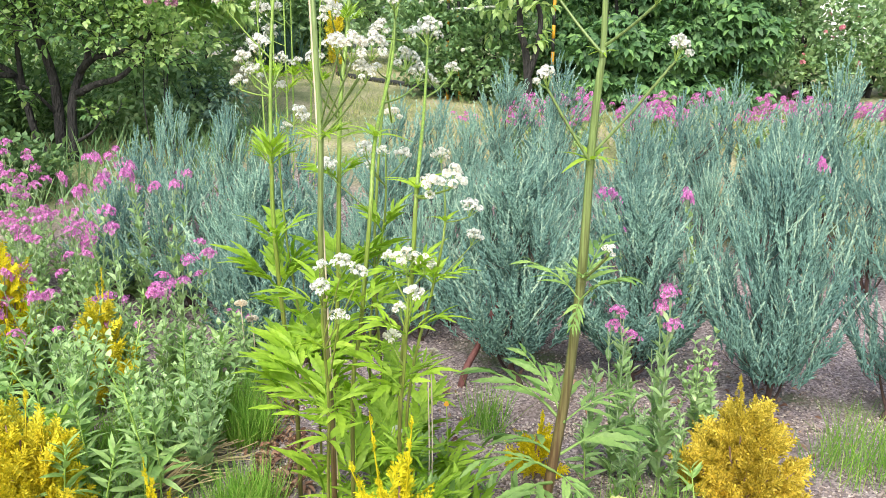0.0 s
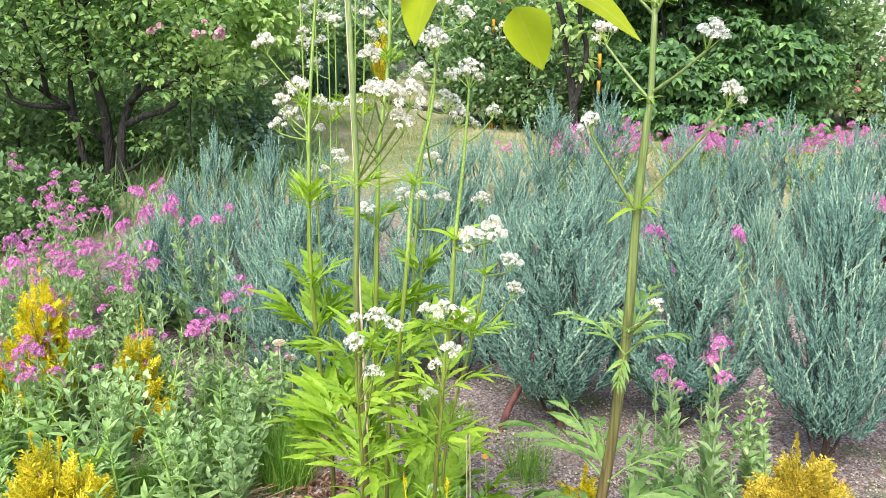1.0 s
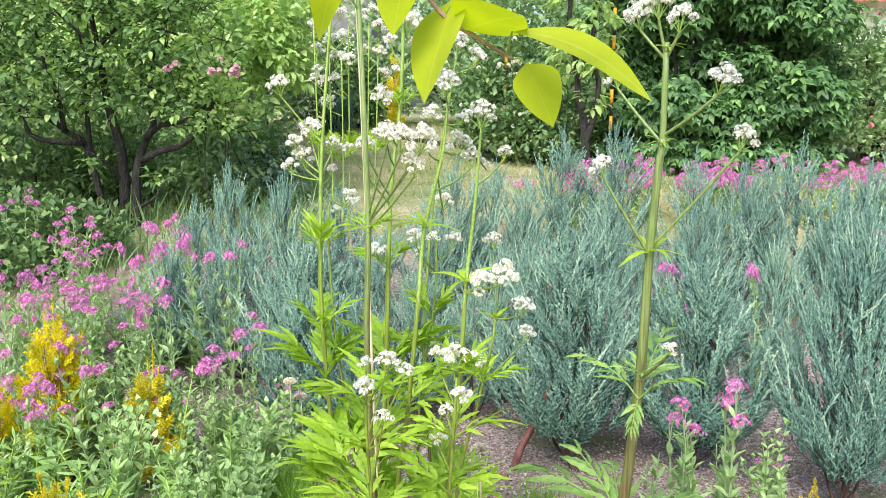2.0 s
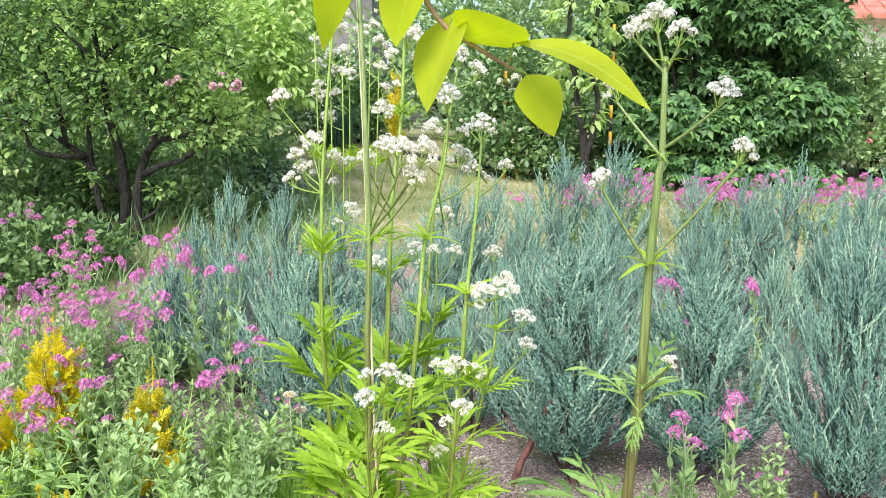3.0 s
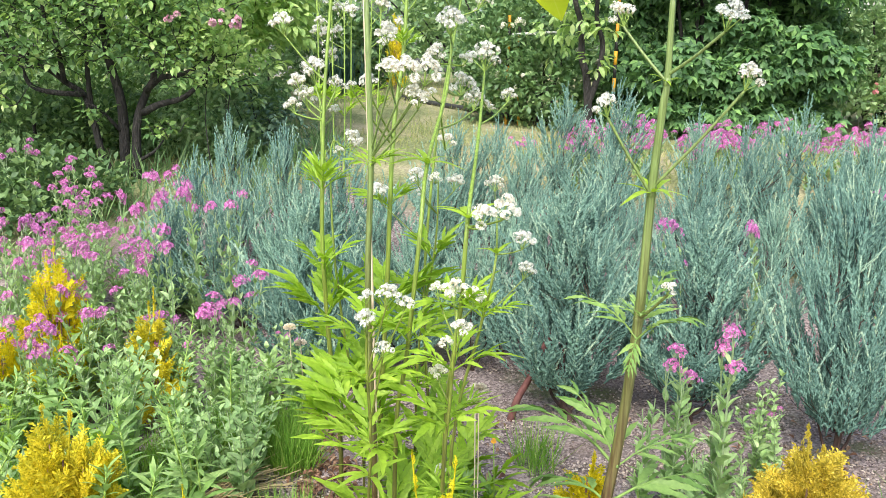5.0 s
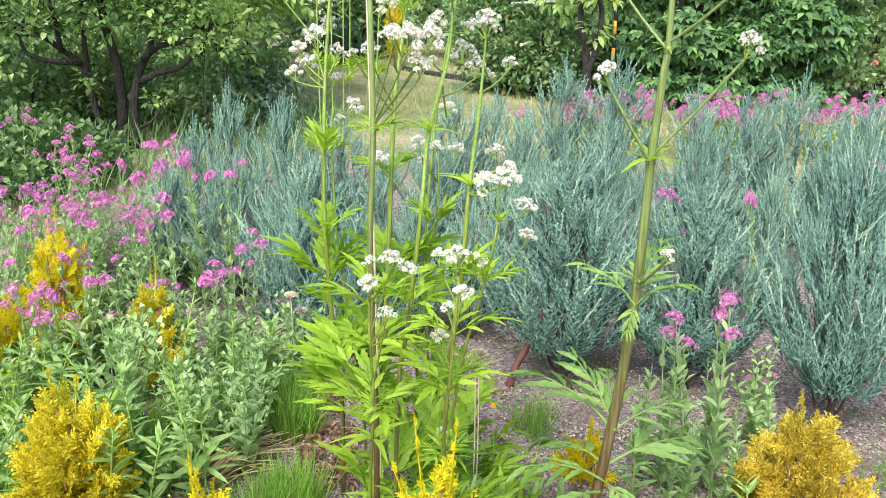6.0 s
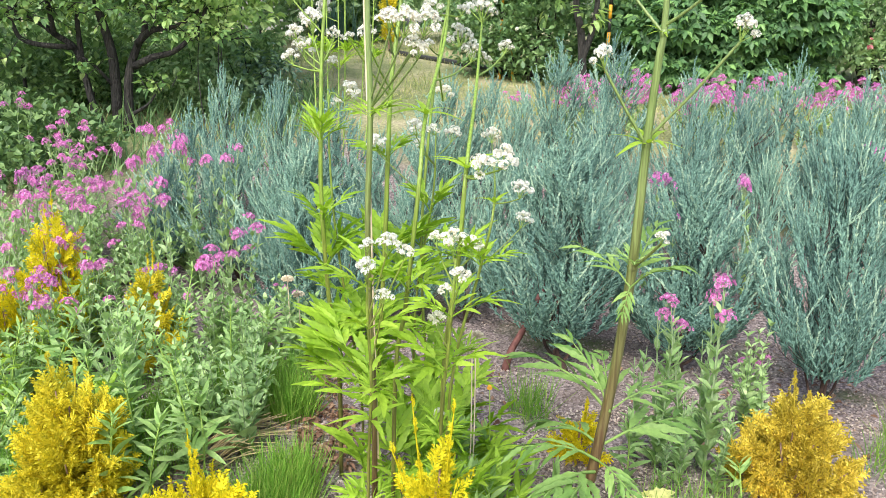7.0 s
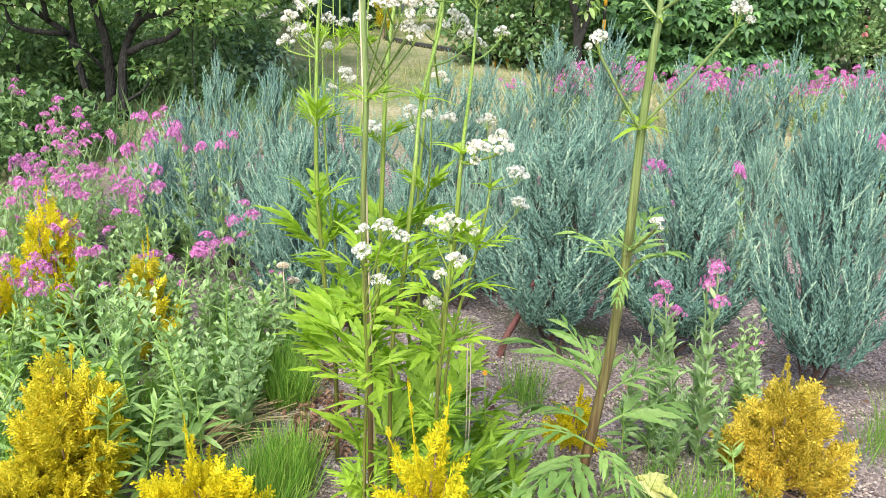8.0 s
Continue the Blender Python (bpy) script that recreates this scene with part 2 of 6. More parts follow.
def ground_material():
    """Pinkish gravel and soil near by, moss in patches, dry lawn and herb litter further off."""
    m, n, l = material("ground")
    geo = n.new("ShaderNodeNewGeometry")
    pos = geo.outputs["Position"]
    grit = noise_tex(n, l, 170, 6, pos)
    v = n.new("ShaderNodeTexVoronoi")
    v.inputs["Scale"].default_value = 150
    l.new(pos, v.inputs["Vector"])
    stone = ramp(n, l, v.outputs["Color"], [(0.1, (0.1, 0.077, 0.073)), (0.5, (0.25, 0.2, 0.19)), (0.9, (0.47, 0.39, 0.37))])
    soil = ramp(n, l, grit, [(0.3, (0.085, 0.062, 0.05)), (0.7, (0.24, 0.185, 0.15))])
    cover = ramp(n, l, noise_tex(n, l, 3.0, 5, pos), [(0.26, (0, 0, 0)), (0.44, (1, 1, 1))])
    near = mixed(n, l, "MIX", cover, soil, stone)
    moss = ramp(n, l, noise_tex(n, l, 2.2, 6, pos), [(0.56, (0, 0, 0)), (0.68, (0.8, 0.8, 0.8))])
    green = ramp(n, l, grit, [(0.3, (0.07, 0.1, 0.02)), (0.7, (0.2, 0.24, 0.07))])
    near = mixed(n, l, "MIX", moss, near, green)
    lawn = ramp(n, l, noise_tex(n, l, 2.5, 6, pos), [(0.35, (0.17, 0.21, 0.08)), (0.5, (0.29, 0.3, 0.14)), (0.68, (0.43, 0.38, 0.24))])
    lawn = mixed(n, l, "MULTIPLY", 1.0, lawn, ramp(n, l, noise_tex(n, l, 60, 4, pos), [(0.3, (0.6, 0.6, 0.6)), (0.7, (1.3, 1.3, 1.3))]))
    sep = n.new("ShaderNodeSeparateXYZ")
    l.new(pos, sep.inputs[0])
    wav = n.new("ShaderNodeMath")
    wav.operation = "MULTIPLY_ADD"
    l.new(noise_tex(n, l, 1.2, 3, pos), wav.inputs[0])
    wav.inputs[1].default_value = 1.5
    off, fold, deep = n.new("ShaderNodeMath"), n.new("ShaderNodeMath"), n.new("ShaderNodeMath")
    off.inputs[1].default_value, deep.inputs[1].default_value = -2.2, 2.2
    fold.operation = "ABSOLUTE"
    l.new(sep.outputs[1], off.inputs[0])
    l.new(off.outputs[0], fold.inputs[0])
    l.new(fold.outputs[0], deep.inputs[0])
    l.new(deep.outputs[0], wav.inputs[2])
    wide = n.new("ShaderNodeMath")
    wide.operation = "POWER"
    half = n.new("ShaderNodeMath")
    half.operation = "MULTIPLY"
    l.new(sep.outputs[0], half.inputs[0])
    half.inputs[1].default_value = 0.55
    sq = n.new("ShaderNodeMath")
    sq.operation = "ABSOLUTE"
    l.new(half.outputs[0], sq.inputs[0])
    l.new(sq.outputs[0], wide.inputs[0])
    wide.inputs[1].default_value = 3.0
    total = n.new("ShaderNodeMath")
    l.new(wav.outputs[0], total.inputs[0])
    l.new(wide.outputs[0], total.inputs[1])
    mr = n.new("ShaderNodeMapRange")
    mr.inputs["From Min"].default_value, mr.inputs["From Max"].default_value = 4.9, 5.5
    l.new(total.outputs[0], mr.inputs["Value"])
    p = n["Principled BSDF"]
    l.new(mixed(n, l, "MIX", mr.outputs[0], near, lawn), p.inputs["Base Color"])
    p.inputs["Roughness"].default_value = 0.92
    l.new(bumped(n, l, grit, 0.8, 0.012), p.inputs["Normal"])
    return m


M_GROUND = ground_material()


# ---- mesh tools ----
R = np.random.default_rng(7)


def ground_z(x, y):
    """Height of the ground: a level bed that rises in a bank to a higher lawn."""
    x, y = np.asarray(x, float), np.asarray(y, float)
    z = np.interp(y, [2.4, 2.9, 4.3, 4.9, 6.5, 9.0, 12.0, 30.0], [0.0, 0.04, 0.32, 0.43, 0.57, 0.8, 0.95, 1.2])
    return z + 0.012 * np.sin(3.1 * x + 1.3 * y) * np.cos(2.3 * y - x)


def unit(v):
    v = np.asarray(v, float)
    return v / np.maximum(np.linalg.norm(v, axis=-1, keepdims=True), 1e-9)


def mesh_of(name, pieces, mat, smooth=True):
    """One mesh of triangles from (vertices, triangles) pairs."""
    vs, ts, at = [], [], 0
    for v, t in pieces:
        vs.append(np.asarray(v, float))
        ts.append(np.asarray(t, int) + at)
        at += len(v)
    v, t = np.concatenate(vs), np.concatenate(ts)
    me = bpy.data.meshes.new(name)
    me.vertices.add(len(v))
    me.vertices.foreach_set("co", v.astype(np.float32).ravel())
    me.loops.add(len(t) * 3)
    me.loops.foreach_set("vertex_index", t.astype(np.int32).ravel())
    me.polygons.add(len(t))
    me.polygons.foreach_set("loop_start", np.arange(0, len(t) * 3, 3, dtype=np.int32))
    me.polygons.foreach_set("use_smooth", np.full(len(t), smooth))
    me.update(calc_edges=True)
    me.materials.append(mat)
    return me


def part(name, data, material, parent, label="", smooth=True):
    """A mesh of its own under a thing or a part."""
    ob = new(name, data if isinstance(data, bpy.types.Mesh) else mesh_of(name, data, material, smooth))
    ob.parent = parent
    if label:
        tagged(ob, label)
    return ob


def thing(name, place, label, category, group="", kind=""):
    ob = new(name)
    ob.location = place
    ob.empty_display_size = 0.1
    return tagged(ob, label, category, group, kind)


def frames(pos, way, size, roll, up=(0.0, 0.0, 1.0)):
    """Matrices that lay a template's y axis along way, its z axis upwards."""
    pos, way = np.asarray(pos, float), unit(way)
    k = len(pos)
    x = np.cross(way, np.broadcast_to(np.asarray(up, float), way.shape))
    flat = np.linalg.norm(x, axis=1) < 1e-4
    x[flat] = (1, 0, 0)
    x = unit(x)
    z = np.cross(x, way)
    roll = np.broadcast_to(np.asarray(roll, float), (k,))[:, None]
    x, z = x * np.cos(roll) + z * np.sin(roll), z * np.cos(roll) - x * np.sin(roll)
    size = np.broadcast_to(np.asarray(size, float), (k,))[:, None]
    m = np.zeros((k, 3, 4))
    m[:, :, 0], m[:, :, 1], m[:, :, 2], m[:, :, 3] = x * size, way * size, z * size, pos
    return m


def batch(template, m):
    """Copies of a template by many matrices, as one piece."""
    v, t = template
    out = np.einsum("kij,nj->kni", m[:, :, :3], v) + m[:, None, :, 3]
    tri = t[None] + (np.arange(len(m)) * len(v))[:, None, None]
    return out.reshape(-1, 3), tri.reshape(-1, 3)


def join(*pieces):
    vs, ts, at = [], [], 0
    for v, t in pieces:
        vs.append(v)
        ts.append(np.asarray(t) + at)
        at += len(v)
    return np.concatenate(vs), np.concatenate(ts)


def smooth_line(pts, per=5):
    """A Catmull-Rom curve through the points."""
    p = np.asarray(pts, float)
    p = np.concatenate([[2 * p[0] - p[1]], p, [2 * p[-1] - p[-2]]])
    out = []
    for i in range(1, len(p) - 2):
        a, b, c, d = p[i - 1], p[i], p[i + 1], p[i + 2]
        for s in np.arange(per) / per:
            out.append(0.5 * (2 * b + (c - a) * s + (2 * a - 5 * b + 4 * c - d) * s * s + (3 * b - a - 3 * c + d) * s ** 3))
    out.append(p[-2])
    return np.array(out)


def along(line, u):
    step = np.linalg.norm(np.diff(line, axis=0), axis=1)
    s = np.r_[0, np.cumsum(step)]
    return np.array([np.interp(u * s[-1], s, line[:, i]) for i in range(3)])


def tube(line, radii, sides=6, capped=True):
    """A tapering round tube along a line."""
    line = np.asarray(line, float)
    k = len(line)
    radii = np.interp(np.linspace(0, 1, k), np.linspace(0, 1, len(np.atleast_1d(radii))), np.atleast_1d(radii))
    way = unit(np.gradient(line, axis=0))
    ref = np.array((0.31, 0.95, 0.05)) if abs(way[0] @ np.array((0.31, 0.95, 0.05))) < 0.9 else np.array((1.0, 0, 0))
    x = unit(np.cross(way, ref))
    z = np.cross(x, way)
    a = np.arange(sides) / sides * 2 * np.pi
    v = line[:, None] + radii[:, None, None] * (x[:, None] * np.cos(a)[None, :, None] + z[:, None] * np.sin(a)[None, :, None])
    v = v.reshape(-1, 3)
    t = []
    for i in range(k - 1):
        for j in range(sides):
            p, q = i * sides + j, i * sides + (j + 1) % sides
            t += [(p, q, p + sides), (q, q + sides, p + sides)]
    if capped:
        v = np.concatenate([v, line[[0, -1]]])
        e = k * sides
        for j in range(sides):
            t += [(e, (j + 1) % sides, j), (e + 1, (k - 1) * sides + j, (k - 1) * sides + (j + 1) % sides)]
    return v, np.array(t)


def blade(rows=2, width=0.3, fold=0.25, droop=0.15, peak=0.4, teeth=0.0):
    """A leaf of length 1 along y: a folded midrib, a rounded or toothed outline, a drooping tip."""
    v, t = [(0, 0, 0)], []
    for i in range(rows):
        y = (i + 1) / (rows + 1)
        w = width * (math.sin(math.pi * min(1, y / peak) / 2) if y < peak else math.cos(math.pi / 2 * (y - peak) / (1 - peak)) ** 0.8)
        if teeth:
            w *= 1 + (teeth if i % 2 else -teeth)
        z = -droop * y * y
        v += [(-w, y - 0.02, z + fold * w), (0, y, z), (w, y - 0.02, z + fold * w)]
    v.append((0, 1, -droop))
    t += [(0, 2, 1), (0, 3, 2)]
    for i in range(rows - 1):
        a, b = 1 + 3 * i, 4 + 3 * i
        t += [(a, a + 1, b), (a + 1, b + 1, b), (a + 1, a + 2, b + 1), (a + 2, b + 2, b + 1)]
    a, e = 1 + 3 * (rows - 1), len(v) - 1
    t += [(a, a + 1, e), (a + 1, a + 2, e)]
    return np.array(v, float), np.array(t)


def sticks(a, b, r0, r1=0.0, sides=3):
    """Thin tapering twigs from the points a to the points b."""
    a, b = np.asarray(a, float), np.asarray(b, float)
    k = len(a)
    ang = np.arange(sides) / sides * 2 * np.pi
    ring = np.stack([np.cos(ang), np.zeros(sides), np.sin(ang)], 1)
    if r1:
        v = np.concatenate([ring, ring * np.array((r1 / r0, 0, r1 / r0)) + (0, 1, 0)])
        t = [(j, (j + 1) % sides, sides + j) for j in range(sides)] + [((j + 1) % sides, sides + (j + 1) % sides, sides + j) for j in range(sides)]
    else:
        v = np.concatenate([ring, [(0, 1, 0)]])
        t = [(j, (j + 1) % sides, sides) for j in range(sides)]
    m = frames(a, b - a, 1.0, 0.0)
    m[:, :, 1] *= np.linalg.norm(b - a, axis=1)[:, None]
    m[:, :, 0] *= r0
    m[:, :, 2] *= r0
    return batch((v, np.array(t)), m)


def random_dirs(k, low=-1.0, high=1.0):
    z, a = R.uniform(low, high, k), R.uniform(0, 2 * np.pi, k)
    r = np.sqrt(np.maximum(0, 1 - z * z))
    return np.stack([r * np.cos(a), r * np.sin(a), z], 1)


# ---- ground ----
def build_ground():
    xs = np.concatenate([np.linspace(-400, -8, 14), np.linspace(-7.5, 7.5, 151), np.linspace(8, 400, 14)])
    ys = np.concatenate([np.linspace(-400, -3, 14), np.linspace(-2.5, 13, 156), np.linspace(14, 900, 20)])
    X, Y = np.meshgrid(xs, ys)
    Z = ground_z(X, Y)
    near = (np.abs(X) < 7) & (Y > -2) & (Y < 12)
    Z = Z + np.where(near, R.normal(0, 0.004, X.shape), 0)
    v = np.stack([X, Y, Z], -1).reshape(-1, 3)
    w = len(xs)
    i = (np.arange(len(ys) - 1)[:, None] * w + np.arange(w - 1)[None]).ravel()
    t = np.concatenate([np.stack([i, i + 1, i + w], 1), np.stack([i + 1, i + w + 1, i + w], 1)])
    ob = new("ground", mesh_of("ground", [(v, t)], M_GROUND))
    tagged(ob, "pinkish gravel bed with moss rising to dry lawn", "ground", kind="structure")
    return ob


build_ground()


# ---- blue junipers ----
LOZENGE = (np.array([(0, 0, 0), (-0.5, 0.5, 0.12), (0.5, 0.5, 0.12), (0, 1, 0)]), np.array([(0, 2, 1), (1, 2, 3)]))


def lozenges(a, b, width, roll):
    """Small folded diamond-shaped scale twigs from the points a to the points b."""
    a, b = np.asarray(a, float), np.asarray(b, float)
    size = np.linalg.norm(b - a, axis=1)
    m = frames(a, b - a, size, roll)
    m[:, :, 0] *= (width / size)[:, None]
    m[:, :, 2] *= (width / size)[:, None]
    return batch(LOZENGE, m)


def juniper_spray(seed, branchlets, pairs, thick, slim=False):
    """A feathered plume of length 1 along y: side branchlets that lean forward, set with short blunt scale twigs; slim: a narrow pointed shoot."""
    r = np.random.default_rng(seed)
    k = branchlets
    y = np.clip(np.linspace(0.03, 0.92, k) + r.uniform(-0.02, 0.02, k), 0, 0.95)
    bow = lambda q: np.stack([0.06 * np.sin(q * 3 + seed) - 0.06 * math.sin(seed), q, 0.09 * q * q], 1)
    ang = np.arange(k) * 2.4 + r.uniform(-0.4, 0.4, k)
    out = 0.26 if slim else 0.46
    way = unit(np.stack([np.cos(ang) * out, np.full(k, 0.8), np.sin(ang) * out * 0.8], 1))
    length = np.interp(y, [0, 0.25, 1], [0.17, 0.21, 0.08] if not slim else [0.13, 0.14, 0.07]) * r.uniform(0.7, 1.3, k)
    a = bow(y)
    b = a + way * length[:, None]
    spine = bow(np.linspace(0, 1, 5))
    pieces = [sticks(spine[:-1], spine[1:], thick * 0.4)]
    for p, q, w in ((0.0, 0.65, 0.5), (0.45, 1.0, 0.55)):
        pieces.append(sticks(a + (b - a) * p, a + (b - a) * q, thick * w))
    for q in (0.35, 0.6)[:pairs]:
        turn = r.uniform(0, 6.28, k)
        across = unit(np.cross(way, np.stack([np.cos(turn), np.zeros(k), np.sin(turn)], 1)))
        for side in (-1, 1):
            start = a + (b - a) * q
            pieces.append(sticks(start, start + (way * 0.85 + side * across * 0.42) * (length * 0.42 * r.uniform(0.7, 1.2, k))[:, None], thick * 0.5))
    return join(*pieces)


def juniper_mesh(seed, branches, per_branch, branchlets, pairs, spread, leaders, thick):
    """Foliage and wood of a bush 1 m tall, of ascending feathery branches with gaps between them; spread: its greatest radius."""
    r = np.random.default_rng(seed)
    wood, plumes, shoots, tips = [], [], [], []
    outline = lambda h: spread * np.interp(h, [0.05, 0.15, 0.28, 0.4, 0.55, 0.7, 0.84, 1.0], [0.22, 0.52, 0.88, 1.0, 0.74, 0.35, 0.15, 0.01])
    lean = r.uniform(0, 6.28)
    tops = []
    for i in range(leaders):
        a = lean + i * 2.4 + r.uniform(-0.3, 0.3)
        h = 1.0 if i == 0 else r.uniform(0.46, 0.74)
        reach = 0.012 if i == 0 else outline(h) * r.uniform(0.45, 0.85)
        end = np.array((math.cos(a) * reach, math.sin(a) * reach, h - 0.06))
        line = smooth_line([(0, 0, 0.03), (end[0] * 0.55, end[1] * 0.55, h * 0.42), end], 6)
        tops.append(line)
        wood.append(tube(line, (0.005, 0.0028, 0.0007), 4, False))
        for u in r.uniform(0.25, 0.99, int(per_branch * (6 if i == 0 else 4))):
            at, d, b = along(line, u), unit(along(line, min(1, u + 0.05)) - along(line, u - 0.05)), r.uniform(0, 6.28)
            w = d * 0.95 + np.array((math.cos(b), math.sin(b), 0)) * r.uniform(0.15, 0.42) + (0, 0, 0.3)
            (shoots if r.uniform() < 0.3 + 0.5 * u else plumes).append((at, w, r.uniform(0.1, 0.17) * (1.25 - 0.6 * u)))
        shoots.append((end, unit(end - line[-3]) + r.normal(0, 0.06, 3), r.uniform(0.08, 0.11)))
        for u in r.uniform(0.5, 0.98, per_branch):
            b = r.uniform(0, 6.28)
            tips.append((along(line, u), unit(end - line[-3]) * 0.8 + np.array((math.cos(b), math.sin(b), 0)) * r.uniform(0.3, 0.7) + (0, 0, 0.35), r.uniform(0.08, 0.13) * (1.25 - 0.5 * u)))
    for i in range(branches):
        a = i * 2.4 + r.uniform(-0.35, 0.35)
        h = 0.09 + 0.77 * ((i + 0.5) / branches) ** 1.2 + r.uniform(-0.03, 0.03)
        reach = outline(h) * r.uniform(0.62, 1.12)
        end = np.array((math.cos(a) * reach, math.sin(a) * reach, h))
        low = max(0.05, h - reach * r.uniform(1.2, 1.9))
        host = tops[int(r.integers(leaders))]
        start = np.array([np.interp(low, host[:, 2], host[:, q]) for q in range(3)])
        mid = start * 0.4 + end * 0.6 + np.array((end[0] - start[0], end[1] - start[1], 0)) * 0.12 - (0, 0, 0.03)
        line = smooth_line([start, mid, end], 4)
        wood.append(tube(line, (0.002, 0.0006), 3, False))
        outward = np.array((math.cos(a), math.sin(a), 0.0))
        side = np.array((-math.sin(a), math.cos(a), 0.0))
        for u in np.r_[r.uniform(0.1, 0.6, 3), r.uniform(0.5, 0.97, per_branch - 3)]:
            w = unit(end - mid) * 0.5 + outward * r.uniform(0.12, 0.5) * (1.25 - 0.6 * h) + side * r.normal(0, 0.2) + (0, 0, r.uniform(0.7, 1.0))
            size = r.uniform(0.12, 0.2) * (1.1 - 0.25 * h)
            (shoots if h > 0.4 and r.uniform() < 0.5 else plumes).append((along(line, u) + r.normal(0, 0.007, 3), w, size * (1.0 if u > 0.5 else 0.75)))
        for _ in range(2 if h > 0.3 else 1):
            tips.append((end - (end - mid) * r.uniform(0.0, 0.25), unit(end - mid) * 0.7 + outward * r.uniform(0.0, 0.55) + side * r.normal(0, 0.3) + (0, 0, 0.85), r.uniform(0.09, 0.18) * (1.2 - 0.45 * h)))
        plumes.append((end - (end - mid) * 0.1, unit(end - mid) * 0.75 + (0, 0, 0.6) + r.normal(0, 0.1, 3), r.uniform(0.11, 0.18) * (1.1 - 0.35 * h)))
    foot = 0.085
    wood = [(v * (1, 1, 1 - foot) + (0, 0, foot), t) for v, t in wood]
    wood.append(tube(smooth_line([(-0.045, -0.02, -0.012), (-0.02, -0.012, 0.04), (0, 0, 0.1), (0.0, 0.01, 0.4)], 4), (0.017, 0.012, 0.005), 7, False))
    for a in (0.3, 2.6, 4.4):
        wood.append(tube(smooth_line([(-0.02, -0.012, 0.04), (0.05 * math.cos(a), 0.05 * math.sin(a), 0.09), (0.11 * math.cos(a), 0.11 * math.sin(a), 0.26)], 4), (0.008, 0.003), 5, False))
    pieces, pale = [], []
    for kind, slim, out in ((plumes, False, pieces), (shoots, True, pieces), (tips, True, pale)):
        for j in range(3):
            some = kind[j::3]
            pos = np.array([q[0] for q in some]) * (1, 1, 1 - foot) + (0, 0, foot)
            way, size = np.array([q[1] for q in some]), np.array([q[2] for q in some])
            out.append(batch(juniper_spray(seed * 5 + j, branchlets if out is pieces else branchlets * 2 // 3, pairs if out is pieces else 0, thick, slim), frames(pos, way, size * (1.25 if slim else 1.0), r.uniform(0, 6.28, len(some)))))
    return mesh_of("needles", pieces, M_JUNIPER), mesh_of("new_growth", pale, M_JUNIPERTIP), mesh_of("wood", wood, M_TWIGBARK)


FINE = [juniper_mesh(11, 64, 8, 14, 1, 0.28, 6, 0.047), juniper_mesh(12, 64, 8, 14, 1, 0.26, 7, 0.047), juniper_mesh(13, 60, 8, 14, 1, 0.245, 5, 0.047)]
MIDDLE = [juniper_mesh(21, 42, 6, 13, 0, 0.28, 5, 0.046), juniper_mesh(22, 42, 6, 13, 0, 0.26, 6, 0.046), juniper_mesh(23, 40, 6, 13, 0, 0.24, 4, 0.046), juniper_mesh(24, 42, 6, 13, 0, 0.27, 3, 0.046)]
COARSE = [juniper_mesh(31, 38, 5, 10, 0, 0.28, 5, 0.056), juniper_mesh(32, 38, 5, 10, 0, 0.26, 4, 0.056), juniper_mesh(33, 36, 5, 10, 0, 0.24, 3, 0.056), juniper_mesh(34, 38, 5, 10, 0, 0.27, 6, 0.056)]


def juniper(x, y, tip, wide, fine, k, label="blue-grey upright juniper bush in pinkish gravel"):
    z = float(ground_z(x, y)) - 0.01
    ob = thing("juniper_bush", (x, y, z), label, "juniper", "blue junipers in the bed")
    h = tip - z
    ob.scale = (h * wide, h * wide, h)
    ob.rotation_euler = (0, 0, k * 1.9)
    needles, growth, wood = FINE[k % 3] if fine else MIDDLE[k % 4] if y < 3.25 else COARSE[k % 4]
    part("trunk", wood, None, ob, "reddish brown branching stems")
    part("foliage", needles, None, ob)
    part("new_growth", growth, None, ob, "paler pointed shoot tips")
    return ob


def leaning_foot(bush_ob, line):
    """A thick reddish trunk that leans from the ground into a bush; line in world coordinates."""
    back = bush_ob.matrix_basis.inverted()
    v, t = tube(smooth_line(line, 4), (0.0115, 0.01, 0.008), 8)
    part("trunk", [(np.array([back @ Vector(p) for p in v]), t)], M_REDBARK, bush_ob, "leaning reddish brown trunk")


for k, (x, y, tip, wide) in enumerate([
    (1.02, 2.07, 0.8, 0.84), (0.35, 2.36, 0.7, 1.3), (0.71, 2.32, 0.66, 1.3), (1.38, 2.06, 0.78, 1.0), (0.92, 3.05, 0.71, 1.0),
    (0.18, 2.8, 0.58, 1.1), (0.54, 2.9, 0.68, 1.0), (-0.05, 3.05, 0.67, 1.25), (-0.22, 2.85, 0.62, 1.4), (0.3, 2.95, 0.6, 1.1), (1.1, 2.8, 0.62, 1.0), (-0.46, 2.75, 0.62, 1.4),
    (-0.74, 2.92, 0.58, 1.45), (-0.44, 2.52, 0.5, 1.35), (-0.1, 2.62, 0.52, 1.2), (0.08, 2.66, 0.5, 1.1), (-0.27, 2.48, 0.5, 1.2), (-1.02, 3.0, 0.54, 1.3), (-0.62, 3.15, 0.78, 0.85), (0.73, 3.2, 0.55, 1.2),
]):
    made = juniper(x, y, tip, wide, k < 3 or -0.47 < x < -0.43, k)
    if k == 1:
        leaning_foot(made, [(0.195, 2.325, -0.01), (0.215, 2.33, 0.06), (0.25, 2.35, 0.12), (0.3, 2.36, 0.24)])
